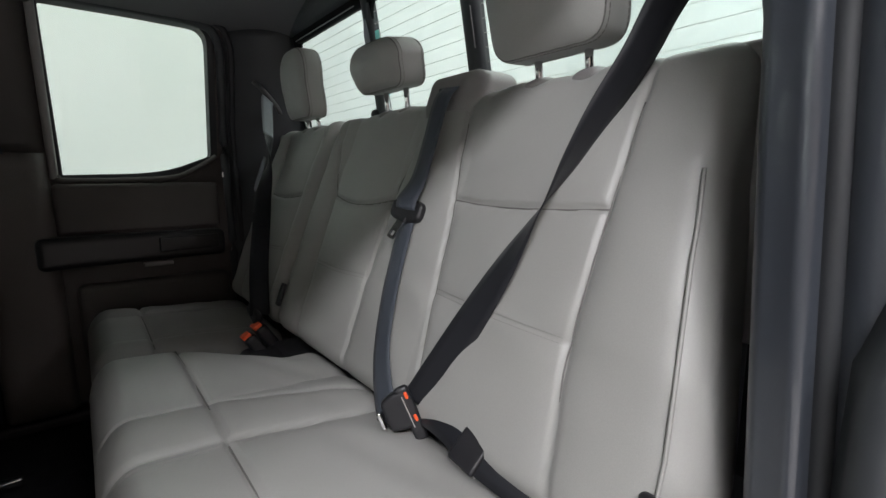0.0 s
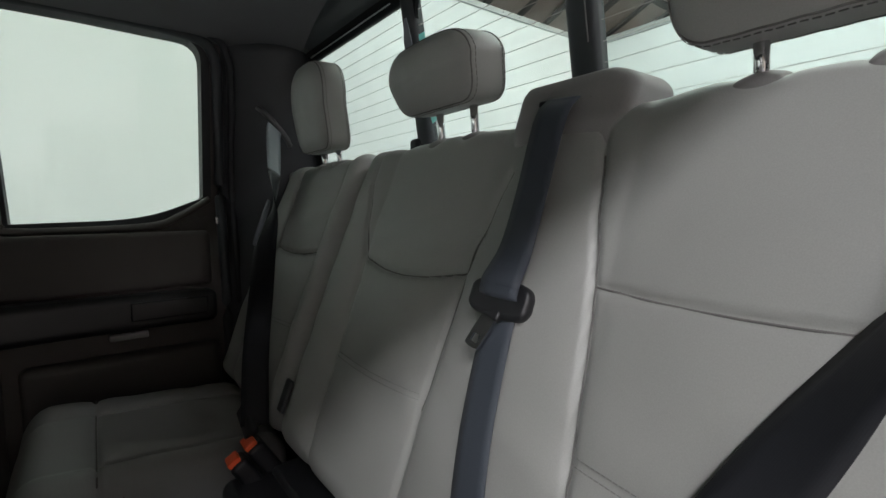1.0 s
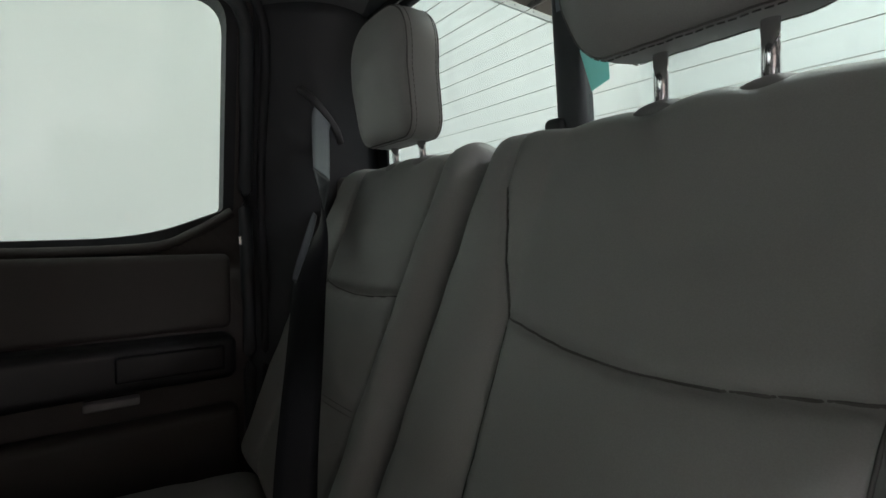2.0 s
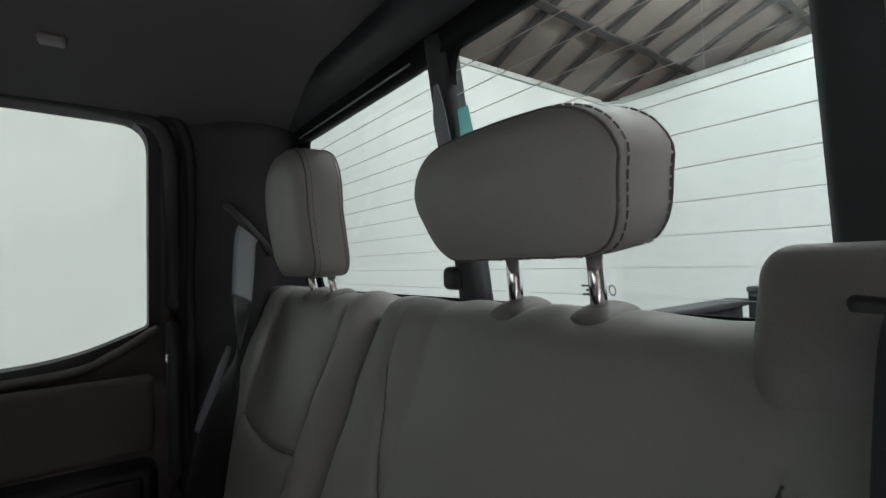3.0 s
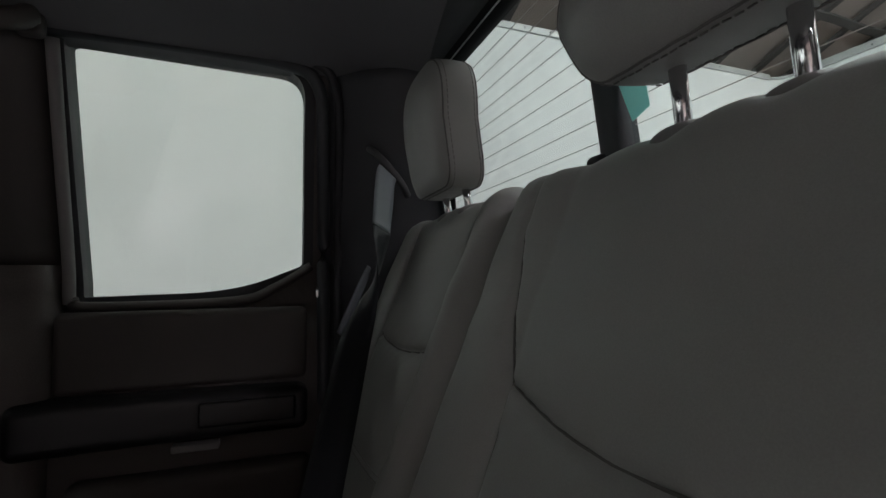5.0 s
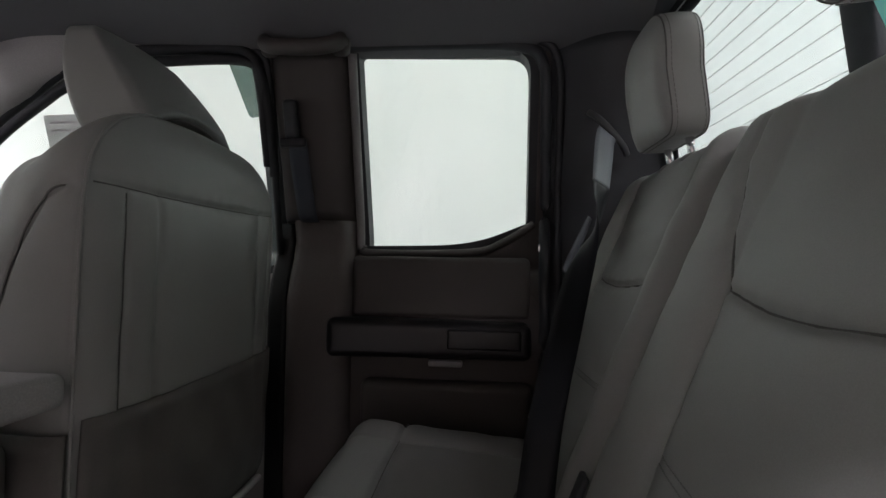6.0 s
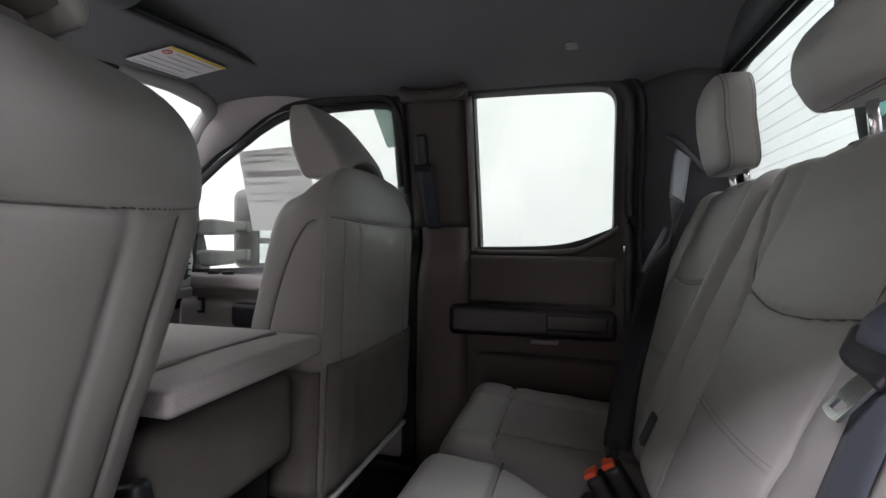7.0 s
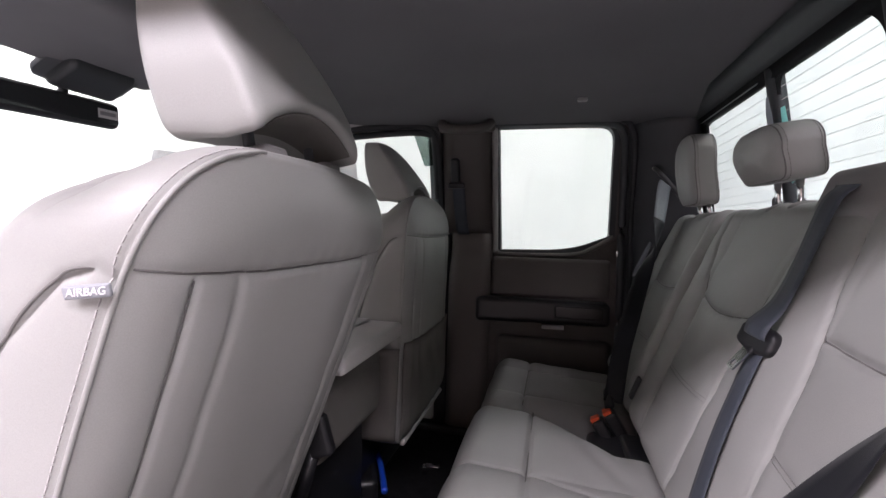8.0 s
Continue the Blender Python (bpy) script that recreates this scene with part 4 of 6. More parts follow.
def pillar_handle():
    """Moulded pull handle on the windscreen pillar."""
    h = thing("grab_handle", "light grey grab handle on the windscreen pillar", "grab handle")
    pts = [(-1.745, 0.748, 0.930), (-1.726, 0.737, 0.949), (-1.688, 0.727, 0.973), (-1.648, 0.719, 0.995), (-1.608, 0.713, 1.012), (-1.572, 0.713, 1.025)]
    tube("grip", pts, 0.0075, TRIM_LIGHT, h, sides=12, flat=1.3, up=(0, 1, 0))
    for p in (pts[0], pts[-1]):
        soft_box("mount", (0.022, 0.016, 0.018), 0.006, (2, 2, 2), TRIM_LIGHT, h, Matrix.Translation((p[0], p[1] + 0.002, p[2])))


def side_mirror():
    m = thing("tow_mirror", "large grey tow mirror on two arms outside the door", "mirror")
    def slant(P):
        P = P.copy()
        P[:, 0] = P[:, 0] * (1 - 0.25 * np.clip(P[:, 2] / 0.17, 0, 1)) - 0.24 * P[:, 2]
        return P
    soft_box("sail_mount", (0.085, 0.05, 0.34), 0.02, (4, 2, 8), PLASTIC_GREY, m, Matrix.Translation((-1.785, 0.935, 0.755)), slant, "grey mirror mount on the door")
    def cone(P):
        P = P.copy()
        f = np.clip(P[:, 1] / 0.13 + 0.5, 0, 1)
        P[:, 2] *= 1 - 0.18 * f
        return P
    for z in (0.808, 0.690):
        soft_box("arm_root", (0.13, 0.06, 0.058), 0.016, (3, 2, 3), PLASTIC_GREY, m, Matrix.Translation((-1.720, 0.935, z)), None)
        a = soft_box("arm", (0.075, 0.13, 0.064), 0.016, (3, 8, 4), PLASTIC_GREY, m, Matrix.Translation((-1.665, 0.930, z)), cone, "grey telescopic mirror arm")
        soft_box("arm_tube", (0.050, 0.16, 0.036), 0.010, (2, 6, 2), PLASTIC_GREY, a, Matrix.Translation((-1.665, 1.055, z + 0.008)))
        soft_box("arm_collar", (0.060, 0.030, 0.048), 0.008, (2, 2, 2), PLASTIC_GREY, a, Matrix.Translation((-1.665, 1.075, z + 0.008)))
    soft_box("housing", (0.13, 0.27, 0.345), 0.045, (5, 8, 10), PLASTIC_GREY, m, Matrix.Translation((-1.675, 1.215, 0.81)), None, "grey mirror housing")
    soft_box("upper_glass", (0.006, 0.22, 0.20), 0.002, (1, 3, 3), MIRROR_GLASS, m, Matrix.Translation((-1.609, 1.215, 0.870)), None, "tall upper mirror glass")
    soft_box("lower_glass", (0.006, 0.22, 0.085), 0.002, (1, 3, 2), MIRROR_GLASS, m, Matrix.Translation((-1.609, 1.215, 0.705)), None, "wide-angle lower mirror glass")


# ---- seats ----
UPV = np.array((0.3633, 0.9317))       # along the rear backrest, in x and z
OUTV = np.array((-0.9317, 0.3633))     # out of its face


def back_place(y0):
    def f(P):
        x = -0.215 + P[:, 1] * UPV[0] + P[:, 2] * OUTV[0]
        z = 0.390 + P[:, 1] * UPV[1] + P[:, 2] * OUTV[1]
        return np.stack([x, y0 + P[:, 0], z], axis=1)
    return f


def on_back(y, v, w=0.0):
    return (-0.215 + v * UPV[0] + w * OUTV[0], y, 0.390 + v * UPV[1] + w * OUTV[1])


def seam_tubes(lines, surface, place, parent, radius=0.0012):
    """Sewn joints: a dark thread line lying in each groove."""
    for ln in lines:
        pts = [np.array((u, v, 0.0)) for u, v in ln]
        path = np.array(smooth_path(pts, 8))
        w = surface(path[:, 0], path[:, 1]) + radius * 0.8
        tube("seam", [tuple(q) for q in place(path[:, 0], path[:, 1], w)], radius, VINYL_SEAM, parent, sides=6, round_path=False)


def rear_backrest(name, y0, y1, lines, light_lines, dips, parent, label, puffs, outer):
    W, H, T = y1 - y0, 0.57, 0.125
    yc, vc = (y0 + y1) / 2, H / 2 - 0.025

    def surface(U, V):
        cut = grooves(U, V, lines, 0.0036, 0.0085) + grooves(U, V, light_lines, 0.0028, 0.0020)
        puff = np.zeros(U.shape)
        for a, b, h in puffs:
            f = np.clip((U - a) / (b - a), 0, 1)
            puff = np.maximum(puff, h * np.sin(math.pi * f) ** 0.7 * (0.55 + 0.45 * np.sin(math.pi * np.clip(V / 0.56, 0, 1)) ** 0.5))
        pull = 0.0016 * np.sin(U * 31 + 4 * np.sin(V * 17)) * np.sin(V * 23 + 1.3)
        # short puckers that run out of the seams
        pucker = np.zeros(U.shape)
        for k, pts in enumerate(lines):
            d = seg_dist(U, V, pts)
            pucker += 0.0011 * np.exp(-(d / 0.016) ** 2) * np.sin(U * 190 + V * 170 + k)
        return puff - cut - 0.010 * np.clip(V / 0.55, 0, 1) ** 3 + pull + pucker * 0.25

    def shape(P):
        P = P.copy()
        U, V = P[:, 0] + yc, P[:, 1] + vc
        front = np.clip((P[:, 2] + 0.01) / 0.05, 0, 1)
        P[:, 2] += front * surface(U, V)
        P[:, 0] += outer * 0.045 * np.clip((0.38 - V) / 0.30, 0, 1) * np.clip((outer * U - 0.60) / 0.10, 0, 1)
        top = np.clip((P[:, 1] - (H / 2 - 0.06)) / 0.05, 0, 1)
        for yd, wd, dd in dips:
            P[:, 1] -= top * dd * np.exp(-((U - yd) / wd) ** 2)
        P[:, 1] -= top * 0.004 * (1 + np.sin(U * 37.0)) * 0.5
        P[:, 1] += vc
        P[:, 2] -= T / 2
        return P

    ob = soft_box(name, (W, H, T), 0.036, (int(W / 0.0042), int(H / 0.0048), 5), VINYL, parent, back_place(yc), shape, label)
    inside = [[(u, v) for u, v in ln if -0.005 < v < 0.51] for ln in lines]
    seam_tubes([ln for ln in inside if len(ln) > 1], surface, lambda u, v, w: back_place(0.0)(np.stack([u, v, w], axis=1)), ob)
    for ln in light_lines:
        if abs(ln[0][1] - ln[-1][1]) < 0.1:
            path = np.array(smooth_path([np.array((u, v, 0.0)) for u, v in ln], 12))
            for off in (0.0035, -0.0035):
                w = surface(path[:, 0], path[:, 1] + off) + 0.0004
                stitches("stitching", back_place(0.0)(np.stack([path[:, 0], path[:, 1] + off, w], axis=1)), 0.0055, 0.0005, STITCH_GREY, ob)
    return ob


def rear_cushion(name, y0, y1, lines, parent, label, puffs, front_x=-0.605, lift=0.0, notch=False):
    """Cushion: rises to the front, with a rolled front edge."""
    L = -0.175 - front_x
    W, T = y1 - y0, 0.13
    yc, xc = (y0 + y1) / 2, (front_x - 0.175) / 2
    swapped = [[(a[1], a[0]) for a in ln] for ln in lines]

    def surface(U, X):
        cut = grooves(U, X, swapped, 0.0040, 0.011)
        puff = np.zeros(U.shape)
        for a, b, h in puffs:
            f = np.clip((U - a) / (b - a), 0, 1)
            puff = np.maximum(puff, h * np.sin(math.pi * f) ** 0.7)
        fwd = (X - front_x) / L
        rise = 0.035 * np.clip(1 - fwd, 0, 1) - 0.03 * np.clip((0.14 - fwd) / 0.14, 0, 1) ** 2
        return puff - cut + rise + 0.0015 * np.sin(U * 29 + 3 * np.sin(X * 21)) * np.sin(X * 27)

    def shape(P):
        P = P.copy()
        U, X = P[:, 1] + yc, P[:, 0] + xc
        up = np.clip((P[:, 2] + 0.01) / 0.05, 0, 1)
        P[:, 2] += up * surface(U, X)
        P[:, 0] += xc
        P[:, 1] += yc
        if notch:
            limit = 0.065 + (y1 - 0.065) * np.clip((-0.275 - X) / 0.17, 0, 1)
            P[:, 1] = np.where(U > -0.1, -0.1 + (U + 0.1) * (limit + 0.1) / (y1 + 0.1), P[:, 1])
        P[:, 2] += 0.345 - T / 2 + lift
        return P

    ob = soft_box(name, (L, W, T), 0.045, (int(L / 0.0055), int(W / 0.0055), 5), VINYL, parent, None, shape, label)
    inside = [[(u, x) for u, x in ln if front_x + 0.05 < x < -0.21] for ln in swapped]
    seam_tubes([ln for ln in inside if len(ln) > 1], surface, lambda u, x, w: np.stack([x, u, 0.345 + lift + w], axis=1), ob)
    return ob


def headrest(parent, yc, zb, W, H, D, xc, lean, mat, spacing, base_z, base_x, name="headrest", label="", taper=0.10, post_r=0.0062):
    """Padded headrest: a domed front panel and a rear panel sewn to a boxing strip, on two chrome posts."""
    M = Matrix.Translation((xc, yc, zb)) @ Matrix.Rotation(lean, 4, "Y")
    w1, w2 = D / 2 - 0.017, -D / 2 + 0.012
    corner = min(0.040, H * 0.36)
    outline = np.array(densify(round_poly([(-W / 2, -H / 2), (W / 2, -H / 2), (W / 2, H / 2), (-W / 2, H / 2)], [corner * 0.9, corner * 0.9, corner * 1.5, corner * 1.5], 10), 0.006))
    m = len(outline)

    def place(U, V, w):
        f = V / H
        u = U * (1 - taper * np.clip(0.15 - f, 0, 1) - 0.05 * np.clip(f - 0.15, 0, 1) ** 2)
        # the top edge falls a little towards the sides, and cloth gathers along the lower edge
        v = V - 0.010 * (2 * U / W) ** 2 * np.clip(f + 0.2, 0, 1) + 0.0012 * np.sin(U * 210) * np.clip(-f - 0.3, 0, 1)
        P = np.stack([-w + 0.010 * np.clip(-f, 0, 0.5) * 2, u, v + H / 2], axis=1)
        A = np.array(M)
        return P @ A[:3, :3].T + A[:3, 3]

    rings = []
    for r in np.linspace(0.06, 1.0, 22):
        dome = 0.017 * (1 - r ** 3.2) + 0.0010 * math.sin(9 * r)
        rings.append(place(outline[:, 0] * r, outline[:, 1] * r, np.full(m, w1 + dome)))
    for g in np.linspace(0.0, 1.0, 17)[1:]:
        swell = 1 + 0.040 * math.sin(math.pi * g) ** 0.55
        grow = np.stack([outline[:, 0] + np.sign(outline[:, 0]) * (swell - 1) * 0.07, outline[:, 1] + np.sign(outline[:, 1]) * (swell - 1) * 0.06], axis=1)
        grow = outline + (grow - outline) * np.minimum(1.0, np.abs(outline) / 0.02)
        rings.append(place(grow[:, 0], grow[:, 1], np.full(m, w1 + (w2 - w1) * g)))
    for r in np.linspace(1.0, 0.06, 12)[1:]:
        rings.append(place(outline[:, 0] * r, outline[:, 1] * r, np.full(m, w2 - 0.012 * (1 - r ** 3.0))))
    V3, F, n = np.vstack(rings), [], len(rings)
    for i in range(n - 1):
        for k in range(m):
            k2 = (k + 1) % m
            F.append((i * m + k, i * m + k2, (i + 1) * m + k2, (i + 1) * m + k))
    F.append(tuple(range(m - 1, -1, -1)))
    F.append(tuple((n - 1) * m + k for k in range(m)))
    h = mesh_object(name, V3, F, mat, parent, True, label)
    loop = np.vstack([outline, outline[:1]])
    for ww, off in ((w1, 0.0065), (w2, -0.0055)):
        tube("seam", [tuple(q) for q in place(loop[:, 0], loop[:, 1], np.full(m + 1, ww))], 0.0012, VINYL_SEAM, h, sides=6, round_path=False)
        q = loop + np.sign(loop) * np.minimum(1.0, np.abs(loop) / 0.02) * (0.0022, 0.0019)
        stitches("stitching", place(q[:, 0], q[:, 1], np.full(m + 1, ww - off)), 0.0075, 0.00065, HEAD_STITCH, h)
    for sy in (-1, 1):
        b = M @ Vector((0.020, sy * spacing / 2 - 0.003, 0.02))
        tube("post", [(base_x, yc + sy * spacing / 2 - 0.003, base_z - 0.03), tuple(b)], post_r, CHROME, h, sides=14, label="chrome headrest post")
        def dished(P):
            P = P.copy()
            P[:, 2] -= 0.005 * (P[:, 1] / 0.02) ** 2 + 0.004 * (P[:, 0] / 0.023) ** 2
            return P
        soft_box("post_guide", (0.050, 0.046, 0.020), 0.009, (6, 6, 2), PLASTIC_GREY, h, Matrix.Translation((base_x + 0.001, yc + sy * spacing / 2 - 0.003, base_z - 0.003)) @ Matrix.Rotation(-0.2, 4, "Y"), dished, "grey plastic post guide")
    return h


def rear_bench():
    big = thing("rear_bench_seat", "wide grey vinyl rear bench section with a centre belt housing", "bench seat", "rear bench")
    L = [[(-0.612, -0.02), (-0.600, 0.10), (-0.594, 0.167), (-0.598, 0.333), (-0.605, 0.47), (-0.61, 0.56)],
         [(-0.362, -0.02), (-0.348, 0.06), (-0.330, 0.19), (-0.314, 0.333), (-0.296, 0.42), (-0.287, 0.47), (-0.274, 0.56)],
         [(-0.598, 0.333), (-0.53, 0.327), (-0.46, 0.324), (-0.39, 0.326), (-0.314, 0.333)],
         [(0.118, -0.02), (0.121, 0.15), (0.131, 0.326), (0.160, 0.40), (0.182, 0.46), (0.188, 0.56)],
         [(-0.118, -0.02), (-0.121, 0.15), (-0.131, 0.326), (-0.150, 0.40), (-0.165, 0.46)],
         [(0.131, 0.326), (0.06, 0.312), (0.0, 0.308), (-0.06, 0.312), (-0.131, 0.326)]]
    LL = [[(-0.594, 0.167), (-0.46, 0.172), (-0.338, 0.180)], [(-0.121, 0.165), (0.0, 0.16), (0.121, 0.165)], [(-0.687, -0.02), (-0.692, 0.2), (-0.697, 0.38)]]
    rear_backrest("backrest", -0.712, 0.250, L, LL, [(-0.505, 0.02, 0.010), (-0.415, 0.02, 0.010), (0.04, 0.018, 0.008), (-0.04, 0.018, 0.008), (0.14, 0.03, 0.005)], big, "grey vinyl backrest with sewn panels",
                  [(-0.702, -0.600, 0.006), (-0.600, -0.322, 0.008), (-0.33, -0.121, 0.010), (-0.131, 0.131, 0.008), (0.131, 0.25, 0.011)], -1)
    rear_cushion("cushion", -0.715, 0.228, [[(-0.452, -0.715), (-0.447, 0.228)], [(-0.62, -0.235), (-0.447, -0.235), (-0.20, -0.262)], [(-0.62, -0.098), (-0.447, -0.098), (-0.26, -0.160), (-0.18, -0.20)], [(-0.447, -0.60), (-0.18, -0.60)]], big, "grey vinyl bench cushion with sewn rolls",
                 [(-0.715, -0.60, 0.006), (-0.60, -0.25, 0.006), (-0.25, -0.098, 0.012), (-0.098, 0.228, 0.008)], notch=True)
    def outer_seam(a):
        u = float(np.interp(a, (-0.02, 0.2, 0.38), (-0.687, -0.692, -0.697)))
        return on_back(u - 0.045 * min(1.0, max(0.0, (0.38 - a) / 0.30)) * min(1.0, (-u - 0.60) / 0.10), a, 0.0035 if a < 0.30 else 0.0)
    tube("piping", [outer_seam(a) for a in np.linspace(0.03, 0.38, 12)], 0.0022, VINYL, big.children[0], sides=6, round_path=False)
    small = thing("rear_bench_seat", "narrow grey vinyl rear bench section on the passenger side", "bench seat", "rear bench")
    R = [[(0.340, -0.02), (0.332, 0.15), (0.325, 0.322), (0.332, 0.42), (0.338, 0.56)],
         [(0.590, -0.02), (0.582, 0.15), (0.575, 0.318), (0.59, 0.45), (0.60, 0.56)],
         [(0.325, 0.322), (0.39, 0.312), (0.45, 0.308), (0.52, 0.311), (0.575, 0.318)]]
    RL = [[(0.333, 0.165), (0.45, 0.16), (0.582, 0.165)], [(0.679, -0.02), (0.676, 0.48)]]
    rear_backrest("backrest", 0.256, 0.702, R, RL, [(0.41, 0.02, 0.010), (0.495, 0.02, 0.010)], small, "grey vinyl backrest with sewn panels",
                  [(0.256, 0.33, 0.013), (0.33, 0.58, 0.007), (0.58, 0.702, 0.006)], 0)
    rear_cushion("cushion", 0.300, 0.715, [[(-0.478, 0.30), (-0.474, 0.715)], [(-0.474, 0.60), (-0.18, 0.60)], [(-0.474, 0.36), (-0.18, 0.36)]], small, "grey vinyl bench cushion with sewn rolls",
                 [(0.30, 0.36, 0.005), (0.36, 0.60, 0.006), (0.60, 0.715, 0.006)], front_x=-0.60, lift=-0.012)
    headrest(big, 0.002, 0.924, 0.206, 0.097, 0.090, -0.021, -0.14, VINYL, 0.082, 0.880, 0.006, label="low padded centre headrest on chrome posts", taper=0.22)
    headrest(big, -0.455, 0.910, 0.212, 0.188, 0.084, -0.028, -0.05, VINYL, 0.090, 0.880, 0.002, label="tall padded headrest on chrome posts", taper=0.14)
    headrest(small, 0.458, 0.906, 0.180, 0.188, 0.080, -0.030, -0.05, VINYL, 0.082, 0.878, 0.004, label="tall padded headrest on chrome posts", taper=0.14)
    # plinths under the cushions and a shelf behind the backrests
    for ob, a, b in ((big, -0.70, 0.22), (small, 0.31, 0.70)):
        plain_box("seat_base", (-0.56, a, -0.01), (-0.10, b, 0.24), BLACK, ob, "black box under the cushion", r=0.02)
    plain_box("back_shell", (-0.08, -0.70, 0.05), (0.10, 0.245, 0.60), BLACK, big, r=0.02)
    plain_box("back_shell", (-0.08, 0.262, 0.05), (0.10, 0.70, 0.60), BLACK, small, r=0.02)
    # dark filler blocks added so gaps behind the backrests look dark
    plain_box("back_carpet", (0.0, -0.70, 0.58), (0.085, 0.245, 0.845), TRIM_DARK, big, r=0.02)
    plain_box("back_carpet", (0.0, 0.262, 0.58), (0.085, 0.70, 0.845), TRIM_DARK, small, r=0.02)
    # housing of the centre shoulder belt
    def hs(P):
        P = P.copy()
        # x depth, y width, z height
        up = np.clip(P[:, 2] / 0.0575, 0, 1)
        P[:, 2] -= 0.026 * np.clip((-P[:, 1] - 0.045) / 0.05, 0, 1) ** 1.5 * up
        front = np.clip(0.5 - P[:, 0] / 0.105, 0, 1)
        P[:, 0] += 0.020 * np.clip(P[:, 2] / 0.05, 0, 1) * front
        P[:, 0] += 0.012 * front * np.clip((-P[:, 1] - 0.02) / 0.06, 0, 1) ** 2
        return P
    soft_box("belt_housing", (0.105, 0.160, 0.115), 0.016, (14, 22, 12), PLASTIC_GREY, big, Matrix.Translation((0.0175, -0.227, 0.866)), hs, "grey moulded shoulder belt housing")
    # flush black block paints the dark inside of the slot
    soft_box("belt_slot", (0.008, 0.078, 0.010), 0.0035, (2, 6, 1), BLACK, big, Matrix.Translation((-0.0205, -0.224, 0.892)) @ Matrix.Rotation(0.09, 4, "X"), None, "black belt slot")
    soft_box("buckle_well", (0.16, 0.17, 0.06), 0.02, (5, 5, 2), BLACK, big, Matrix.Translation((-0.235, 0.165, 0.295)), None, "black moulded well round the buckles")
    # dark block stands in for the shaded slit between the backrests
    soft_box("release_tab", (0.008, 0.024, 0.058), 0.0036, (2, 4, 6), TRIM_DARK, big, Matrix.Translation(on_back(0.236, 0.055, 0.010)) @ Matrix.Rotation(0.37, 4, "Y"), None, "dark block in place of the shaded slit at the seat gap")
    # black block stands in for the dark inside of the opening
    soft_box("anchor_pocket", (0.016, 0.030, 0.050), 0.007, (2, 4, 5), BLACK, big, Matrix.Translation(on_back(-0.728, 0.036, 0.002)) @ Matrix.Rotation(0.37, 4, "Y"), None, "black child seat anchor opening")
    soft_box("anchor_trim", (0.020, 0.016, 0.064), 0.007, (2, 3, 6), VINYL, big, Matrix.Translation(on_back(-0.750, 0.034, -0.004)) @ Matrix.Rotation(0.37, 4, "Y"), None, "vinyl lip beside the anchor opening")
    tube("seam_tag", [(-0.574, -0.118, 0.371), (-0.581, -0.150, 0.366), (-0.585, -0.186, 0.360)], 0.0022, THREAD, big, sides=6, label="pale thread end on the front roll")
    # black filler block added to darken the gap between cushion and backrest
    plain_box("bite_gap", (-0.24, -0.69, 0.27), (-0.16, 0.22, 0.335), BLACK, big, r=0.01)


def twisted(P, turns):
    """Width directions of a belt over the backrest; turns: its twist at each point, in radians."""
    nrm = np.array((-0.9317, 0.0, 0.3633))
    out = []
    for i, a in enumerate(turns):
        d = np.array(P[min(i + 1, len(P) - 1)], float) - np.array(P[max(i - 1, 0)], float)
        d /= np.linalg.norm(d)
        n0 = nrm - d * np.dot(nrm, d)
        n0 /= np.linalg.norm(n0)
        c = np.cross(d, n0)
        out.append(tuple(c * math.cos(a) + n0 * math.sin(a)))
    return out


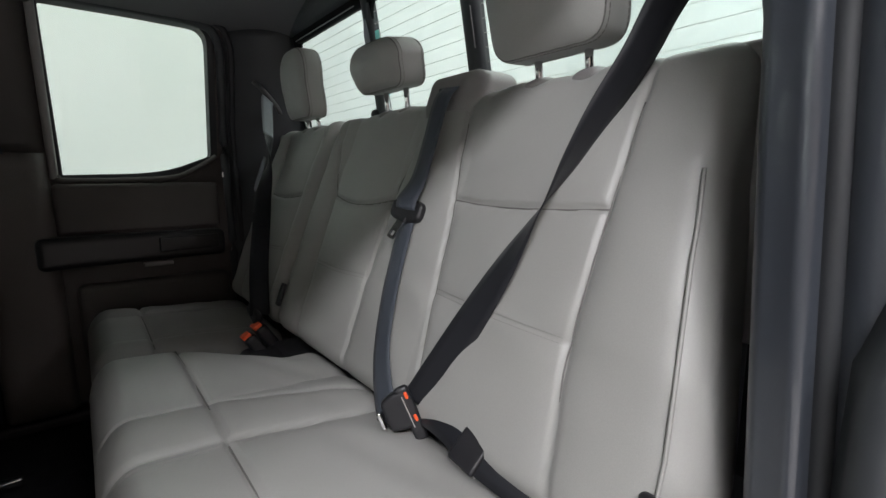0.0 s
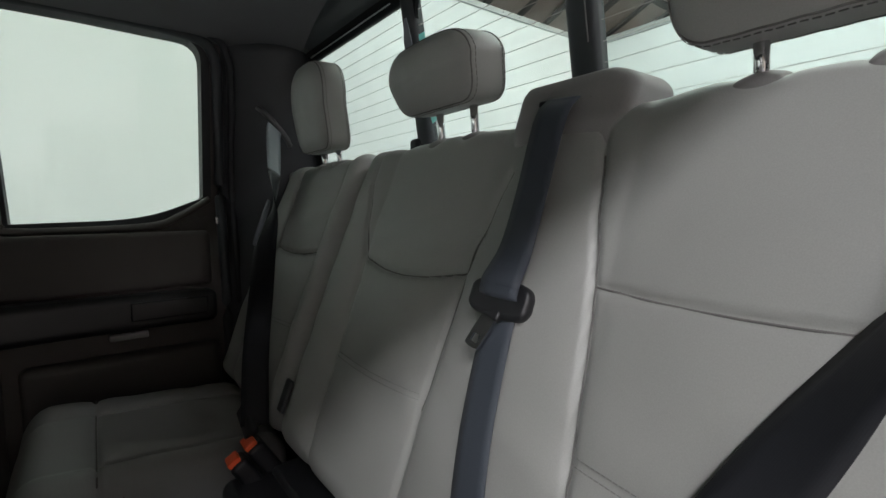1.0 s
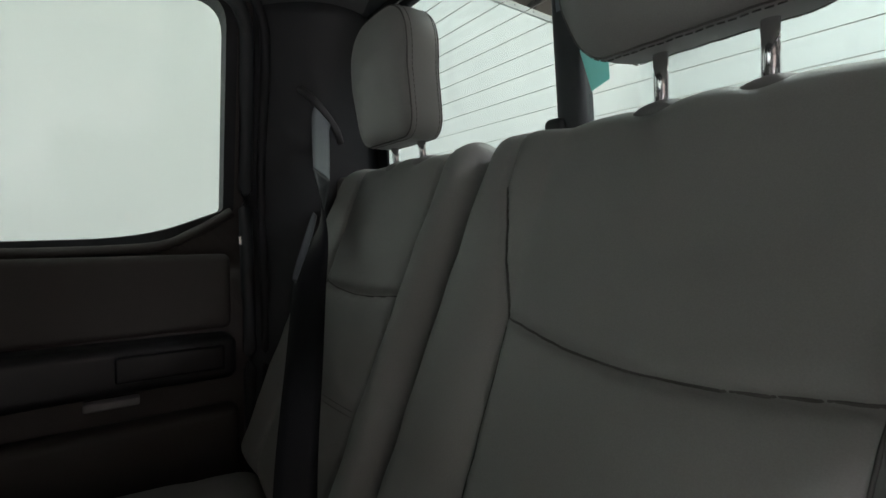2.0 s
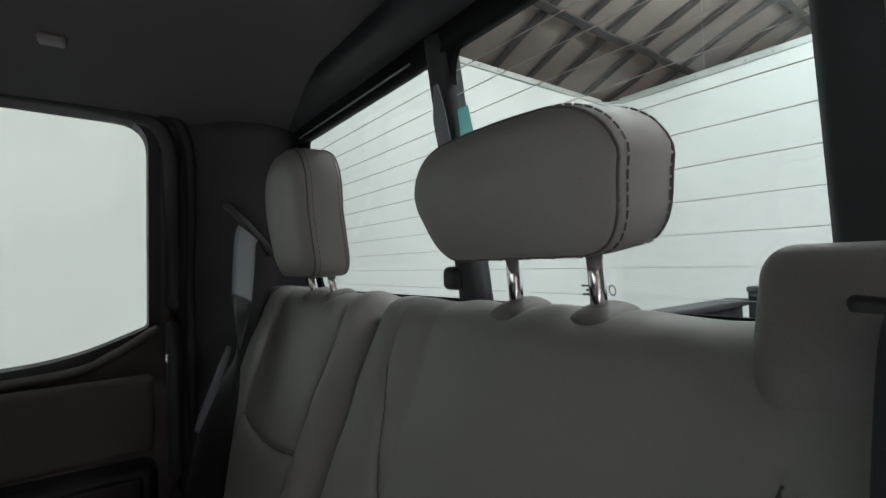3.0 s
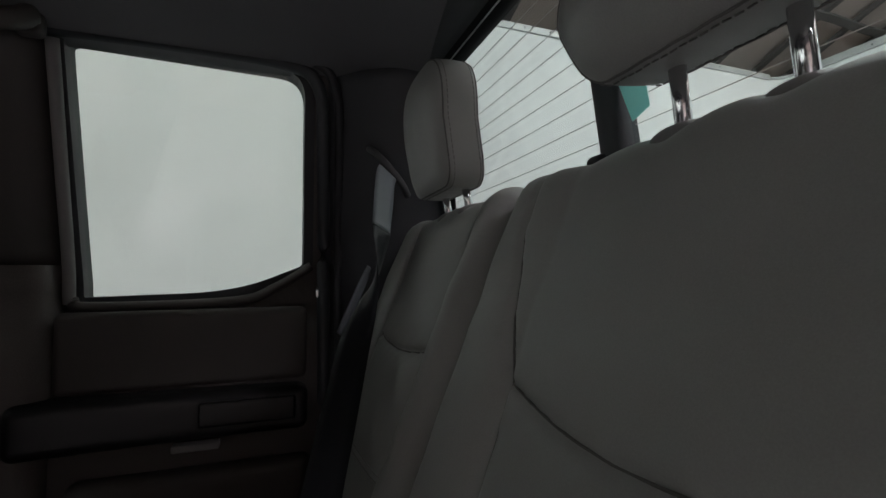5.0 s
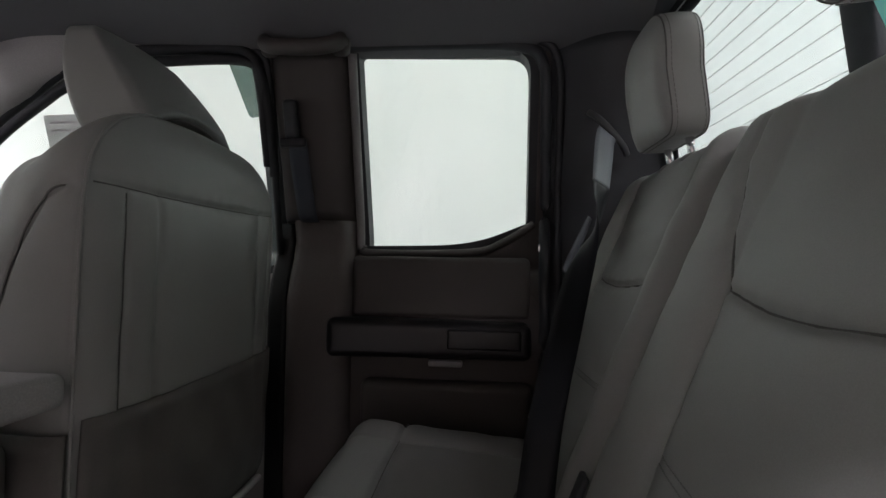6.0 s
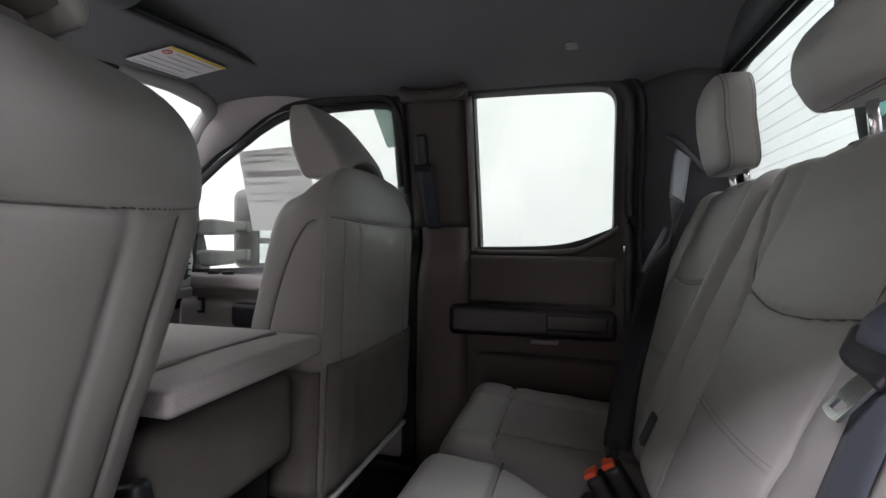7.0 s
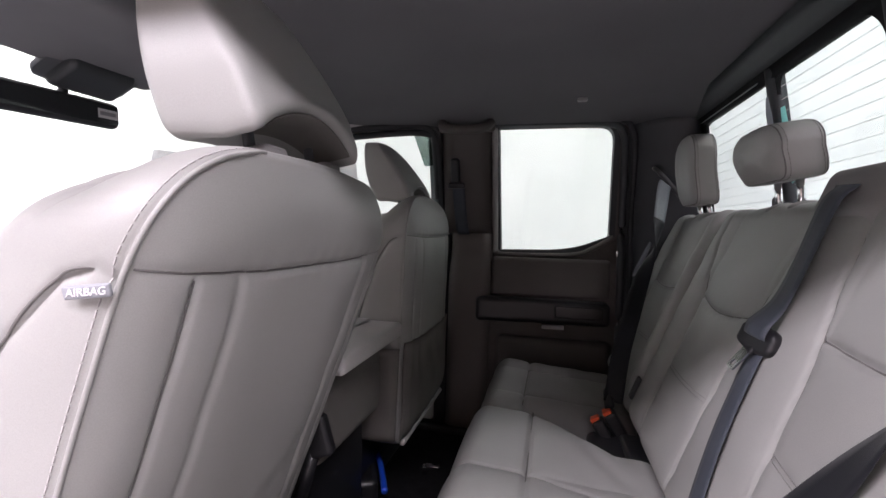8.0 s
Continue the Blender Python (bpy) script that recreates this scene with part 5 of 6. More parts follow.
def rear_belts():
    b = thing("centre_seat_belt", "black centre shoulder belt with sliding latch plate and buckle", "seat belt", "rear belts")
    mid = [(-0.024, -0.223, 0.897), (-0.046, -0.222, 0.872), (-0.075, -0.221, 0.79), (-0.128, -0.223, 0.655), (-0.172, -0.234, 0.54), (-0.206, -0.258, 0.445), (-0.228, -0.300, 0.385), (-0.236, -0.330, 0.362)]
    def pill(P):
        P = P.copy()
        f = np.clip(np.abs(P[:, 1]) / 0.038, 0, 1)
        P[:, 2] *= 0.35 + 0.65 * np.sqrt(1 - f ** 3.2)
        P[:, 0] *= 0.85 + 0.30 * f ** 2
        return P
    Ml = Matrix.Translation((-0.1235, -0.2235, 0.677)) @ Matrix.Rotation(0.20, 4, "Z") @ Matrix.Rotation(0.10, 4, "X") @ Matrix.Rotation(0.36, 4, "Y")
    t = soft_box("latch_plate", (0.017, 0.076, 0.042), 0.008, (4, 18, 10), BLACK, b, Ml, pill, "black moulded latch plate")
    # the webbing comes over the plate's upper edge, passes through its slot and goes on below
    cross = tuple(Ml.to_3x3() @ Vector((0, 1, 0)))
    upper = mid[:3] + [(-0.099, -0.2215, 0.732)] + [tuple(Ml @ Vector(q)) for q in ((-0.0105, 0, 0.022), (-0.0112, 0, 0.012), (-0.0095, 0, 0.003), (-0.003, 0, -0.001))]
    ribbon("webbing", upper, [(0.0, 1, 0.09), (0.0, 1, 0.06), (0.05, 1, 0.06), (0.0, 1, 0.07)] + [cross] * 4, 0.047, BELT_GREY, b, n=12)
    lower = [tuple(Ml @ Vector((0.004, 0, 0)))] + mid[3:]
    ribbon("lower_webbing", lower, [cross, (0.04, 1, 0.08), (0.08, 1, 0.12), (0.08, 1, 0.2), (0.06, 1, 0.3), (0.06, 1, 0.35)], 0.047, BELT_GREY, b, n=12)
    M = Matrix.Translation((-0.1335, -0.219, 0.662)) @ Matrix.Rotation(0.24, 4, "X") @ Matrix.Rotation(0.58, 4, "Y")
    soft_box("tongue_cover", (0.009, 0.026, 0.018), 0.004, (2, 3, 3), BLACK, t, M @ Matrix.Translation((0, 0, 0.004)))
    # steel tongue: a frame with a slot
    tongue = round_poly([(-0.0095, -0.036), (0.0095, -0.036), (0.0105, 0.004), (-0.0105, 0.004)], [0.004, 0.004, 0.001, 0.001])
    hole = round_poly([(-0.0052, -0.030), (0.0052, -0.030), (0.0052, -0.021), (-0.0052, -0.021)], 0.001)
    T2 = M @ Matrix.Translation((-0.002, 0.0, -0.004))
    hole = densify(hole, 0.003)
    frame_mesh("tongue", hole, ring_to(hole, (0, -0.0255), tongue), 0.0, 0.003, lambda u, v, d: tuple(T2 @ Vector((d, u, v))), STEEL, t, "steel belt tongue with a slot")
    k = thing("belt_buckle", "black belt buckle with red release on a webbing stalk", "belt buckle", "buckles")
    long, out = Vector((0.234, -0.365, -0.898)).normalized(), Vector((-0.609, -0.778, 0.158)).normalized()
    out = (out - long * out.dot(long)).normalized()
    turn = Matrix((long, out.cross(long), out)).transposed().to_4x4()
    at = lambda p, u=0.0, v=0.0, w=0.0: Matrix.Translation(Vector(p)) @ turn @ Matrix.Translation((u, v, w))
    O = (-0.237, -0.359, 0.392)
    def pinch(P):
        P = P.copy()
        P[:, 0] *= 1 - 0.22 * np.clip(-P[:, 1] / 0.022, 0, 1)
        return P
    soft_box("body", (0.058, 0.044, 0.022), 0.007, (6, 5, 3), BLACK, k, at(O), pinch)
    for u in (-0.019, 0.017):
        soft_box("release", (0.011, 0.005, 0.008), 0.002, (1, 1, 1), ORANGE, k, at(O, u, 0.0205, 0.008), None, "red release button")
    soft_box("bracket", (0.026, 0.006, 0.012), 0.002, (2, 1, 1), STEEL, k, at(O, 0.004, -0.030, 0.0), None, "bright steel bracket edge")
    tube("stalk", [tuple(at(O, 0.0, -0.02, -0.006).translation), (-0.225, -0.325, 0.360), (-0.205, -0.315, 0.325)], 0.013, BLACK, k, sides=8, flat=0.5)
    # driver side belt, buckled across the backrest
    d = thing("outer_seat_belt", "black belt buckled across the bench from the door pillar", "seat belt", "rear belts")
    P = [(-0.035, -0.720, 1.070), (-0.030, -0.662, 0.985), (-0.030, -0.622, 0.935), (-0.048, -0.600, 0.876), (-0.071, -0.570, 0.813), (-0.095, -0.546, 0.755), (-0.117, -0.521, 0.699), (-0.151, -0.473, 0.598), (-0.178, -0.434, 0.519), (-0.203, -0.397, 0.447), (-0.217, -0.374, 0.404)]
    A = twisted(P, (1.10, 1.15, 1.20, 1.30, 1.45, 1.80, 2.31, 3.10, 3.50, 3.65, 3.70))
    ribbon("shoulder_webbing", P, A, 0.047, BELT, d, n=12)
    ribbon("lap_webbing", [(-0.209, -0.380, 0.398), (-0.210, -0.420, 0.402), (-0.214, -0.462, 0.402), (-0.217, -0.508, 0.392), (-0.211, -0.566, 0.382), (-0.196, -0.646, 0.367), (-0.175, -0.72, 0.345)], [(0.3, -0.2, 0.9), (0.60, -0.35, 0.70), (0.65, -0.37, 0.66), (0.65, -0.37, 0.66), (0.62, -0.33, 0.70), (0.55, -0.2, 0.8), (0.5, 0.0, 0.8)], 0.050, BELT, d, n=10)
    lp = soft_box("latch_plate", (0.086, 0.021, 0.013), 0.006, (8, 3, 2), BLACK, d, at((-0.223, -0.370, 0.392), 0.002, 0.0, 0.004), None, "black moulded latch plate")
    soft_box("plate_edge", (0.050, 0.0022, 0.003), 0.0009, (4, 1, 1), STEEL, lp, at((-0.224, -0.369, 0.394), 0.0, -0.002, 0.0105), None, "bright steel tongue edge")
    # plastic sleeve over the lap belt
    ahead = (Vector((-0.222, -0.560, 0.375)) - Vector((-0.226, -0.455, 0.394))).normalized()
    wide = Vector((0.65, -0.37, 0.66))
    wide = (wide - ahead * wide.dot(ahead)).normalized()
    sleeve = Matrix((ahead, wide, ahead.cross(wide))).transposed().to_4x4()
    sleeve.translation = (-0.217, -0.500, 0.394)
    sv = soft_box("belt_sleeve", (0.046, 0.058, 0.010), 0.0045, (5, 6, 2), BLACK, d, sleeve, None, "dark plastic sleeve on the lap belt")
    # thin bright tube along the sleeve's far edge
    rim = [tuple(sleeve @ Vector((0.022 + 0.004 * math.cos(a / 0.030 * 1.4), a, -0.0055))) for a in np.linspace(-0.028, 0.028, 7)]
    tube("sleeve_rim", rim, 0.0013, STEEL, sv, sides=6, label="thin bright sleeve rim")
    soft_box("stop_button", (0.006, 0.010, 0.010), 0.0028, (1, 1, 1), BLACK, d, Matrix.Translation((-0.158, -0.40, 0.495)))
    # pair of buckles with bright buttons in the gap between the cushions
    for n, (x, y, z, r) in enumerate(((-0.256, 0.250, 0.362, -0.10), (-0.285, 0.238, 0.345, -0.20))):
        q = thing("belt_buckle", "black belt buckle with a bright orange release", "belt buckle", "buckles")
        Mq = Matrix.Translation((x, y, z)) @ Matrix.Rotation(-0.55, 4, "Y") @ Matrix.Rotation(r, 4, "X")
        soft_box("body", (0.030, 0.056, 0.095), 0.009, (3, 4, 6), BLACK, q, Mq @ Matrix.Translation((0, 0, -0.036)))
        soft_box("release", (0.022, 0.044, 0.010), 0.003, (2, 3, 1), ORANGE, q, Mq @ Matrix.Translation((-0.003, 0, 0.014)), None, "bright orange release button")
        tube("stalk", [tuple(Mq @ Vector((0, 0, -0.06))), tuple(Mq @ Vector((0.02, 0, -0.14)))], 0.015, BLACK, q, sides=8, flat=0.5)
    # passenger side belt hanging from its pillar guide
    p = thing("outer_seat_belt", "dark belt buckled across the bench from the corner pillar", "seat belt", "rear belts")
    Q = [(-0.055, 0.695, 0.990), (-0.062, 0.687, 0.974), (-0.072, 0.660, 0.930), (-0.086, 0.620, 0.868), (-0.103, 0.576, 0.795), (-0.128, 0.535, 0.745), (-0.152, 0.493, 0.695), (-0.190, 0.408, 0.600), (-0.227, 0.328, 0.500), (-0.250, 0.268, 0.392)]
    A = [(0.80, 0.36, -0.44)] * 4 + [ (0.25, 0.85, -0.45), (-0.45, 0.70, -0.20), (-0.85, 0.42, 0.0)] + [(-0.94, 0.33, 0.07)] * 3
    # upper run uses the lighter copy, doorway light coloured in
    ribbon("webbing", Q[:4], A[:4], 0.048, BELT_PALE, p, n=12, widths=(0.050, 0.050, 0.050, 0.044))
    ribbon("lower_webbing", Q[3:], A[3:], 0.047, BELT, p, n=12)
    # pale ribbon paints the light along the belt's turned edge
    fold = [(-0.120, 0.560, 0.796), (-0.132, 0.545, 0.774), (-0.149, 0.522, 0.746), (-0.166, 0.500, 0.720), (-0.180, 0.480, 0.698)]
    ribbon("webbing_fold", fold, [(0.80, 0.36, -0.44)] * 5, 0.014, BELT_DULL, p, n=8, widths=(0.010, 0.014, 0.014, 0.012, 0.009), label="turned edge of the webbing, coloured pale as if catching light")
    soft_box("latch_plate", (0.018, 0.070, 0.030), 0.008, (2, 6, 3), BLACK, p, Matrix.Translation((-0.258, 0.285, 0.395)) @ Matrix.Rotation(0.5, 4, "X") @ Matrix.Rotation(0.4, 4, "Y"), None, "black moulded latch plate")
    tube("pillar_guide", [(-0.085, 0.735, 1.045), (-0.076, 0.712, 1.030), (-0.050, 0.702, 1.000), (-0.020, 0.712, 0.968), (-0.005, 0.728, 0.950)], 0.0075, GUIDE_GREY, p, sides=8, label="dark moulded belt guide")
    g = thing("outer_seat_belt", "dark belt hanging slack beside the door pillar", "seat belt", "rear belts")
    tube("pillar_guide", [(-0.07, -0.755, 1.11), (-0.035, -0.735, 1.095), (0.0, -0.715, 1.075)], 0.009, TRIM_DARK, g, sides=8, label="dark moulded belt guide")
    # front passenger belt on the pillar of the rear door
    f = thing("front_seat_belt", "black front belt running down the door pillar", "seat belt")
    w = side(1)
    soft_box("height_slide", (0.034, 0.03, 0.095), 0.012, (3, 2, 6), TRIM_DARK, f, Matrix.Translation((-0.775, 0.752, 1.04)) @ Matrix.Rotation(0.27, 4, "X"), None, "dark belt height slide")
    soft_box("guide_ring", (0.066, 0.018, 0.022), 0.008, (4, 2, 2), BLACK, f, Matrix.Translation((-0.768, 0.748, 0.985)), None, "black belt guide ring")
    ribbon("webbing", [w(-0.765, 0.99, -0.052), w(-0.762, 0.93, -0.056), w(-0.757, 0.86, -0.056), w(-0.752, 0.815, -0.058), w(-0.751, 0.80, -0.040)], [(1, 0, 0)] * 5, 0.047, BELT_GREY, f)


def front_seat(s, x_back, slope, name_label, yc, seam_z, top_z, half_w, xh, yh, zh, tall):
    """Front bucket seat seen from behind. slope: run of the rear panel per metre of height; top_z: its upper edge."""
    ob = thing("bucket_seat", name_label, "car seat", "front seats")
    z0 = 0.22
    dirv = np.array((slope, 1.0)) / math.hypot(slope, 1.0)
    outv = np.array((dirv[1], -dirv[0]))
    vz = lambda z: (z - z0) / dirv[1]
    vs, H = vz(seam_z), vz(top_z)
    vm = H * 0.5
    outline = round_poly([(-half_w + 0.012, 0.0), (half_w - 0.012, 0.0), (half_w, vs - 0.15), (half_w - 0.004, H - 0.012), (0.0, H + 0.004), (-half_w + 0.004, H - (0.0 if s < 0 else 0.012)), (-half_w, vs - 0.15)],
                         [0.05, 0.05, 0.2, 0.135, 0.12, 0.135, 0.2], 14)
    outline = np.array(densify(outline, 0.0065))
    lines = [[(-0.30, vs + 0.008), (-0.24, vs + 0.003), (-0.12, vs - 0.003), (0.0, vs - 0.004), (0.12, vs - 0.003), (0.24, vs + 0.003), (0.30, vs + 0.008)]]
    for sg in (-1, 1):
        lines.append([(sg * 0.200, vs - 0.006), (sg * 0.196, 0.3), (sg * 0.190, 0.0)])
    folds = [[(sg * 0.146, vs - 0.006), (sg * 0.142, 0.3), (sg * 0.136, 0.0)] for sg in (-1, 1)]

    def place(U, V, W):
        x = x_back + slope * (z0 - 0.795) + V * dirv[0] + W * outv[0]
        z = z0 + V * dirv[1] + W * outv[1]
        return np.stack([x, yc + U, z], axis=1)

    def rear(U, V, r):
        """Height of the rear panel: a soft crown, sewn joints and slight puckers."""
        crown = 0.022 * (1 - r ** 5)
        joint = grooves(U, V, lines, 0.0036, 0.0065) + grooves(U, V, folds, 0.006, 0.0045)
        hill = 0.004 * np.sin(np.clip((V - vs) / (H - vs), 0, 1) * math.pi) * (1 - r ** 4)
        pull = 0.0014 * np.sin(U * 31 + 3 * np.sin(V * 15)) * np.sin(V * 21)
        pucker = 0.0004 * np.exp(-((V - vs) / 0.018) ** 2) * np.sin(U * 170 + np.sin(U * 40))
        soft = 0.005 + 0.017 / (1 + np.exp(-U / 0.04))
        crown = crown - soft * np.clip((r - 0.86) / 0.14, 0, 1) ** 2
        return crown + hill - joint * (1 - 0.6 * r ** 8) + (pull + pucker) * (1 - r ** 6)

    def depth(V):
        z = z0 + V * dirv[1]
        return np.interp(z, [0.22, 0.58, 0.69, 0.79, 0.85, 0.95], [0.24, 0.175, 0.14, 0.105, 0.095, 0.09] if s < 0 else [0.19, 0.145, 0.122, 0.102, 0.095, 0.09])

    arc = [(0.0, vs - 0.006), (0.026, vs - 0.004), (0.05, vs - 0.022), (0.085, vs - 0.085), (0.115, vs - 0.18), (0.14, vs - 0.30), (0.16, vs - 0.42)]

    def flank(U, V, g):
        """Side band from the piping (g = 0) to the front edge (g = 1)."""
        soft = 0.005 + 0.017 / (1 + np.exp(-U / 0.04))
        d = soft + (depth(V) - soft) * g
        n = np.stack([U, np.where(V > vs, (V - vs) * 0.9, 0.0)], axis=1)
        n /= np.maximum(np.linalg.norm(n, axis=1, keepdims=True), 1e-9)
        high = np.clip((V - vs + 0.02) / (H - vs), 0, 1)
        out = 0.008 * np.sin(math.pi * np.clip(g, 0, 1) ** 0.7) - 0.004 * np.exp(-((d - soft) / 0.004) ** 2) * (U < 0.05) - grooves(d, V, [arc], 0.0030, 0.007) * (np.abs(U) > 0.18)
        fall = 0.050 * high * g ** 1.6
        return U + n[:, 0] * out, V + n[:, 1] * out - fall, -d

    m = len(outline)
    rings = []
    for r in np.linspace(0.0, 1.0, 90)[1:]:
        U, V = outline[:, 0] * r, vm + (outline[:, 1] - vm) * r
        rings.append(place(U, V, rear(U, V, np.full(m, r))))
    for g in np.linspace(0.0, 1.0, 44)[1:]:
        rings.append(place(*flank(outline[:, 0], outline[:, 1], np.full(m, g))))
    for a in np.linspace(0.0, math.pi / 2, 8)[1:]:
        U, V, W = flank(outline[:, 0], outline[:, 1], np.ones(m))
        k = 1 - 0.16 * (1 - math.cos(a))
        rings.append(place(U * k, vm + (V - vm) * (1 - 0.06 * (1 - math.cos(a))), W - 0.04 * math.sin(a)))
    for r in np.linspace(1.0, 0.05, 8)[1:]:
        U, V, W = flank(outline[:, 0], outline[:, 1], np.ones(m))
        rings.append(place(U * 0.84 * r, vm + (V - vm) * 0.94 * r, (W - 0.04) * r - 0.16 * (1 - r)))
    V3 = np.vstack(rings + [place(np.array([0.0]), np.array([vm]), rear(np.array([0.0]), np.array([vm]), np.array([0.0]))), rings[-1].mean(axis=0)[None]])
    F = []
    n = len(rings)
    for i in range(n - 1):
        for k in range(m):
            k2 = (k + 1) % m
            F.append((i * m + k, i * m + k2, (i + 1) * m + k2, (i + 1) * m + k))
    for k in range(m):
        F.append((n * m, (k + 1) % m, k))
        F.append((n * m + 1, (n - 1) * m + k, (n - 1) * m + (k + 1) % m))
    back_ob = mesh_object("backrest", V3, F, VINYL, ob, True, "grey vinyl seat back with sewn panels")

    def ring_of(path):
        """How far out in the panel each point lies: 0 in its middle, 1 on its edge."""
        far = np.array(ring_to([tuple(p) for p in path[:, :2]], (0.0, vm), [tuple(p) for p in outline]))
        mid = np.array((0.0, vm))
        return np.linalg.norm(path[:, :2] - mid, axis=1) / np.maximum(np.linalg.norm(far - mid, axis=1), 1e-6)

    # sewn joints across and down the rear panel
    for ln in lines:
        path = np.array(smooth_path([np.array((u, v, 0.0)) for u, v in ln], 10))
        path = path[path[:, 1] > 0.04]
        r = ring_of(path)
        path, r = path[r < 0.985], r[r < 0.985]
        tube("seam", [tuple(q) for q in place(path[:, 0], path[:, 1], rear(path[:, 0], path[:, 1], r) + 0.0006)], 0.0011, VINYL_SEAM, back_ob, sides=6, round_path=False)
    # piping up the outer edge of the rear panel, and the stitches beside it
    edge = outline[(outline[:, 1] > 0.03) & (outline[:, 0] < -0.13)]
    edge = edge[np.argsort(edge[:, 1] + 0.15 * edge[:, 0])]
    q = place(edge[:, 0] * 1.002, edge[:, 1] + 0.0005, -0.0045 - 0.006 * np.clip((edge[:, 0] + 0.17) / 0.04, 0, 1))
    tube("piping", [tuple(a) for a in q], 0.0023, VINYL, back_ob, sides=8, round_path=False)
    if s < 0:
        g = 0.008 / depth(edge[:, 1])
        U, V, W = flank(edge[:, 0], edge[:, 1], g)
        stitches("stitching", place(U * 1.0012, V, W), 0.0085, 0.0008, THREAD, back_ob)
    # sewn arc on both flanks
    for sg in (-1, 1):
        path = np.array(smooth_path([np.array((a, b, 0.0)) for a, b in arc], 10))
        side_u = np.interp(path[:, 1], outline[outline[:, 0] > 0.15][:, 1][np.argsort(outline[outline[:, 0] > 0.15][:, 1])], outline[outline[:, 0] > 0.15][:, 0][np.argsort(outline[outline[:, 0] > 0.15][:, 1])])
        g = path[:, 0] / depth(path[:, 1])
        U, V, W = flank(sg * side_u, path[:, 1], g)
        tube("seam", [tuple(p) for p in place(U, V, W)], 0.0014, VINYL_SEAM, back_ob, sides=6, round_path=False)
    # pale hem at the bottom of the back cover
    u = np.linspace(-half_w + 0.03, half_w - 0.03, 9)
    tube("back_hem", [tuple(p) for p in place(u, np.full(9, 0.012), np.full(9, 0.006))], 0.008, TRIM_LIGHT, back_ob, sides=8)
    if s > 0:
        # map pocket on the lower half of the back, coloured darker with its shade
        rows = []
        for k, v in enumerate(np.linspace(0.028, vz(0.515), 14)):
            u = np.linspace(-half_w + 0.008, half_w - 0.008, 40)
            path = np.stack([u, np.full(40, v)], axis=1)
            r = np.minimum(ring_of(path), 0.97)
            lift = 0.004 + 0.010 * math.sin(math.pi * min(1.0, k / 10.0)) * np.sin(np.linspace(0, math.pi, 40)) + 0.0012 * np.sin(u * 60 + v * 30)
            rows.append(place(u, np.full(40, v), rear(u, np.full(40, v), r) + lift))
        pk = sheet("map_pocket", rows, 0.004, POCKET, back_ob, "dark slack map pocket", normal=(1, 0, 0))
        # dark sheet added on both lower flanks in place of shade
        for sg in (-1, 1):
            rows = []
            for v in np.linspace(0.03, vz(0.50), 12):
                g = np.linspace(0.0, 0.97, 12)
                U, V, W = flank(np.full(12, sg * (half_w - 0.001)), np.full(12, v), g)
                q = place(U, V, W)
                q[:, 1] += sg * 0.005
                rows.append(q)
            sheet("side_shield", rows, 0.004, POCKET, back_ob, "dark sheet over the lower flank in place of shade", normal=(0, sg, 0))
        tube("pocket_hem", [tuple(p) for p in rows[-1]], 0.0032, VINYL, pk, sides=6, round_path=False)
    # cushion and base
    xb = x_back + slope * (0.30 - 0.795) - 0.10
    soft_box("cushion", (0.52, 0.54, 0.16), 0.05, (20, 20, 6), VINYL, ob, Matrix.Translation((xb - 0.26, yc, 0.37)), None, "grey vinyl seat cushion")
    soft_box("base_frame", (0.46, 0.46, 0.26), 0.03, (6, 6, 4), BLACK, ob, Matrix.Translation((xb - 0.25, yc, 0.15)), None, "black seat frame on the floor")

    # headrest: a wedge that leans forward, its rear foot standing out over an arched underside
    def wedge(P):
        f = np.clip(P[:, 2] / 0.2 + 0.5, 0, 1)
        a = P[:, 0] / 0.15 + 0.5
        x_rear, x_front = -0.118 * f ** 1.15, -0.112 - 0.050 * f ** 0.8
        x = x_front - 0.007 * np.sin(math.pi * f) + (x_rear - x_front + 0.007 * np.sin(math.pi * f)) * a
        y = P[:, 1] * (1 - 0.18 * f ** 2 - 0.05 * np.clip(0.3 - f, 0, 1) + 0.03 * np.sin(math.pi * f))
        x = x + 0.012 * np.cos(np.clip(np.abs(y) / 0.13, 0, 1) * math.pi / 2) * np.sin(math.pi * f) * (a - 0.5) * 2
        z = tall * f - (0.012 + 0.024 * (1 - a)) * (1 - f)
        under = np.clip((0.22 - f) / 0.22, 0, 1)
        arch = np.cos(np.clip(np.abs(y) / 0.116, 0, 1) * math.pi / 2) ** 0.7
        z = z + under ** 0.8 * (0.048 * arch - 0.021) * np.clip(a * 1.6, 0, 1)
        z = z - 0.010 * (np.abs(y) / 0.12) ** 2 * f
        return np.stack([x, y, z], axis=1)
    hr = soft_box("headrest", (0.150, 0.248, 0.200), 0.018, (20, 34, 28), VINYL, ob, Matrix.Translation((xh, yh, zh)), wedge, "wedge-shaped grey vinyl headrest")
    # dark plate added in the arched underside to darken it
    soft_box("under_cover", (0.074, 0.200, 0.003), 0.0012, (12, 24, 1), POCKET, hr, Matrix.Translation((xh, yh, zh)), lambda P: wedge(np.stack([P[:, 0] + 0.022, P[:, 1], np.full(len(P), -0.1)], axis=1)) + np.stack([0 * P[:, 0], 0 * P[:, 1], P[:, 2] - 0.0022], axis=1), "dark plate added under the headrest")
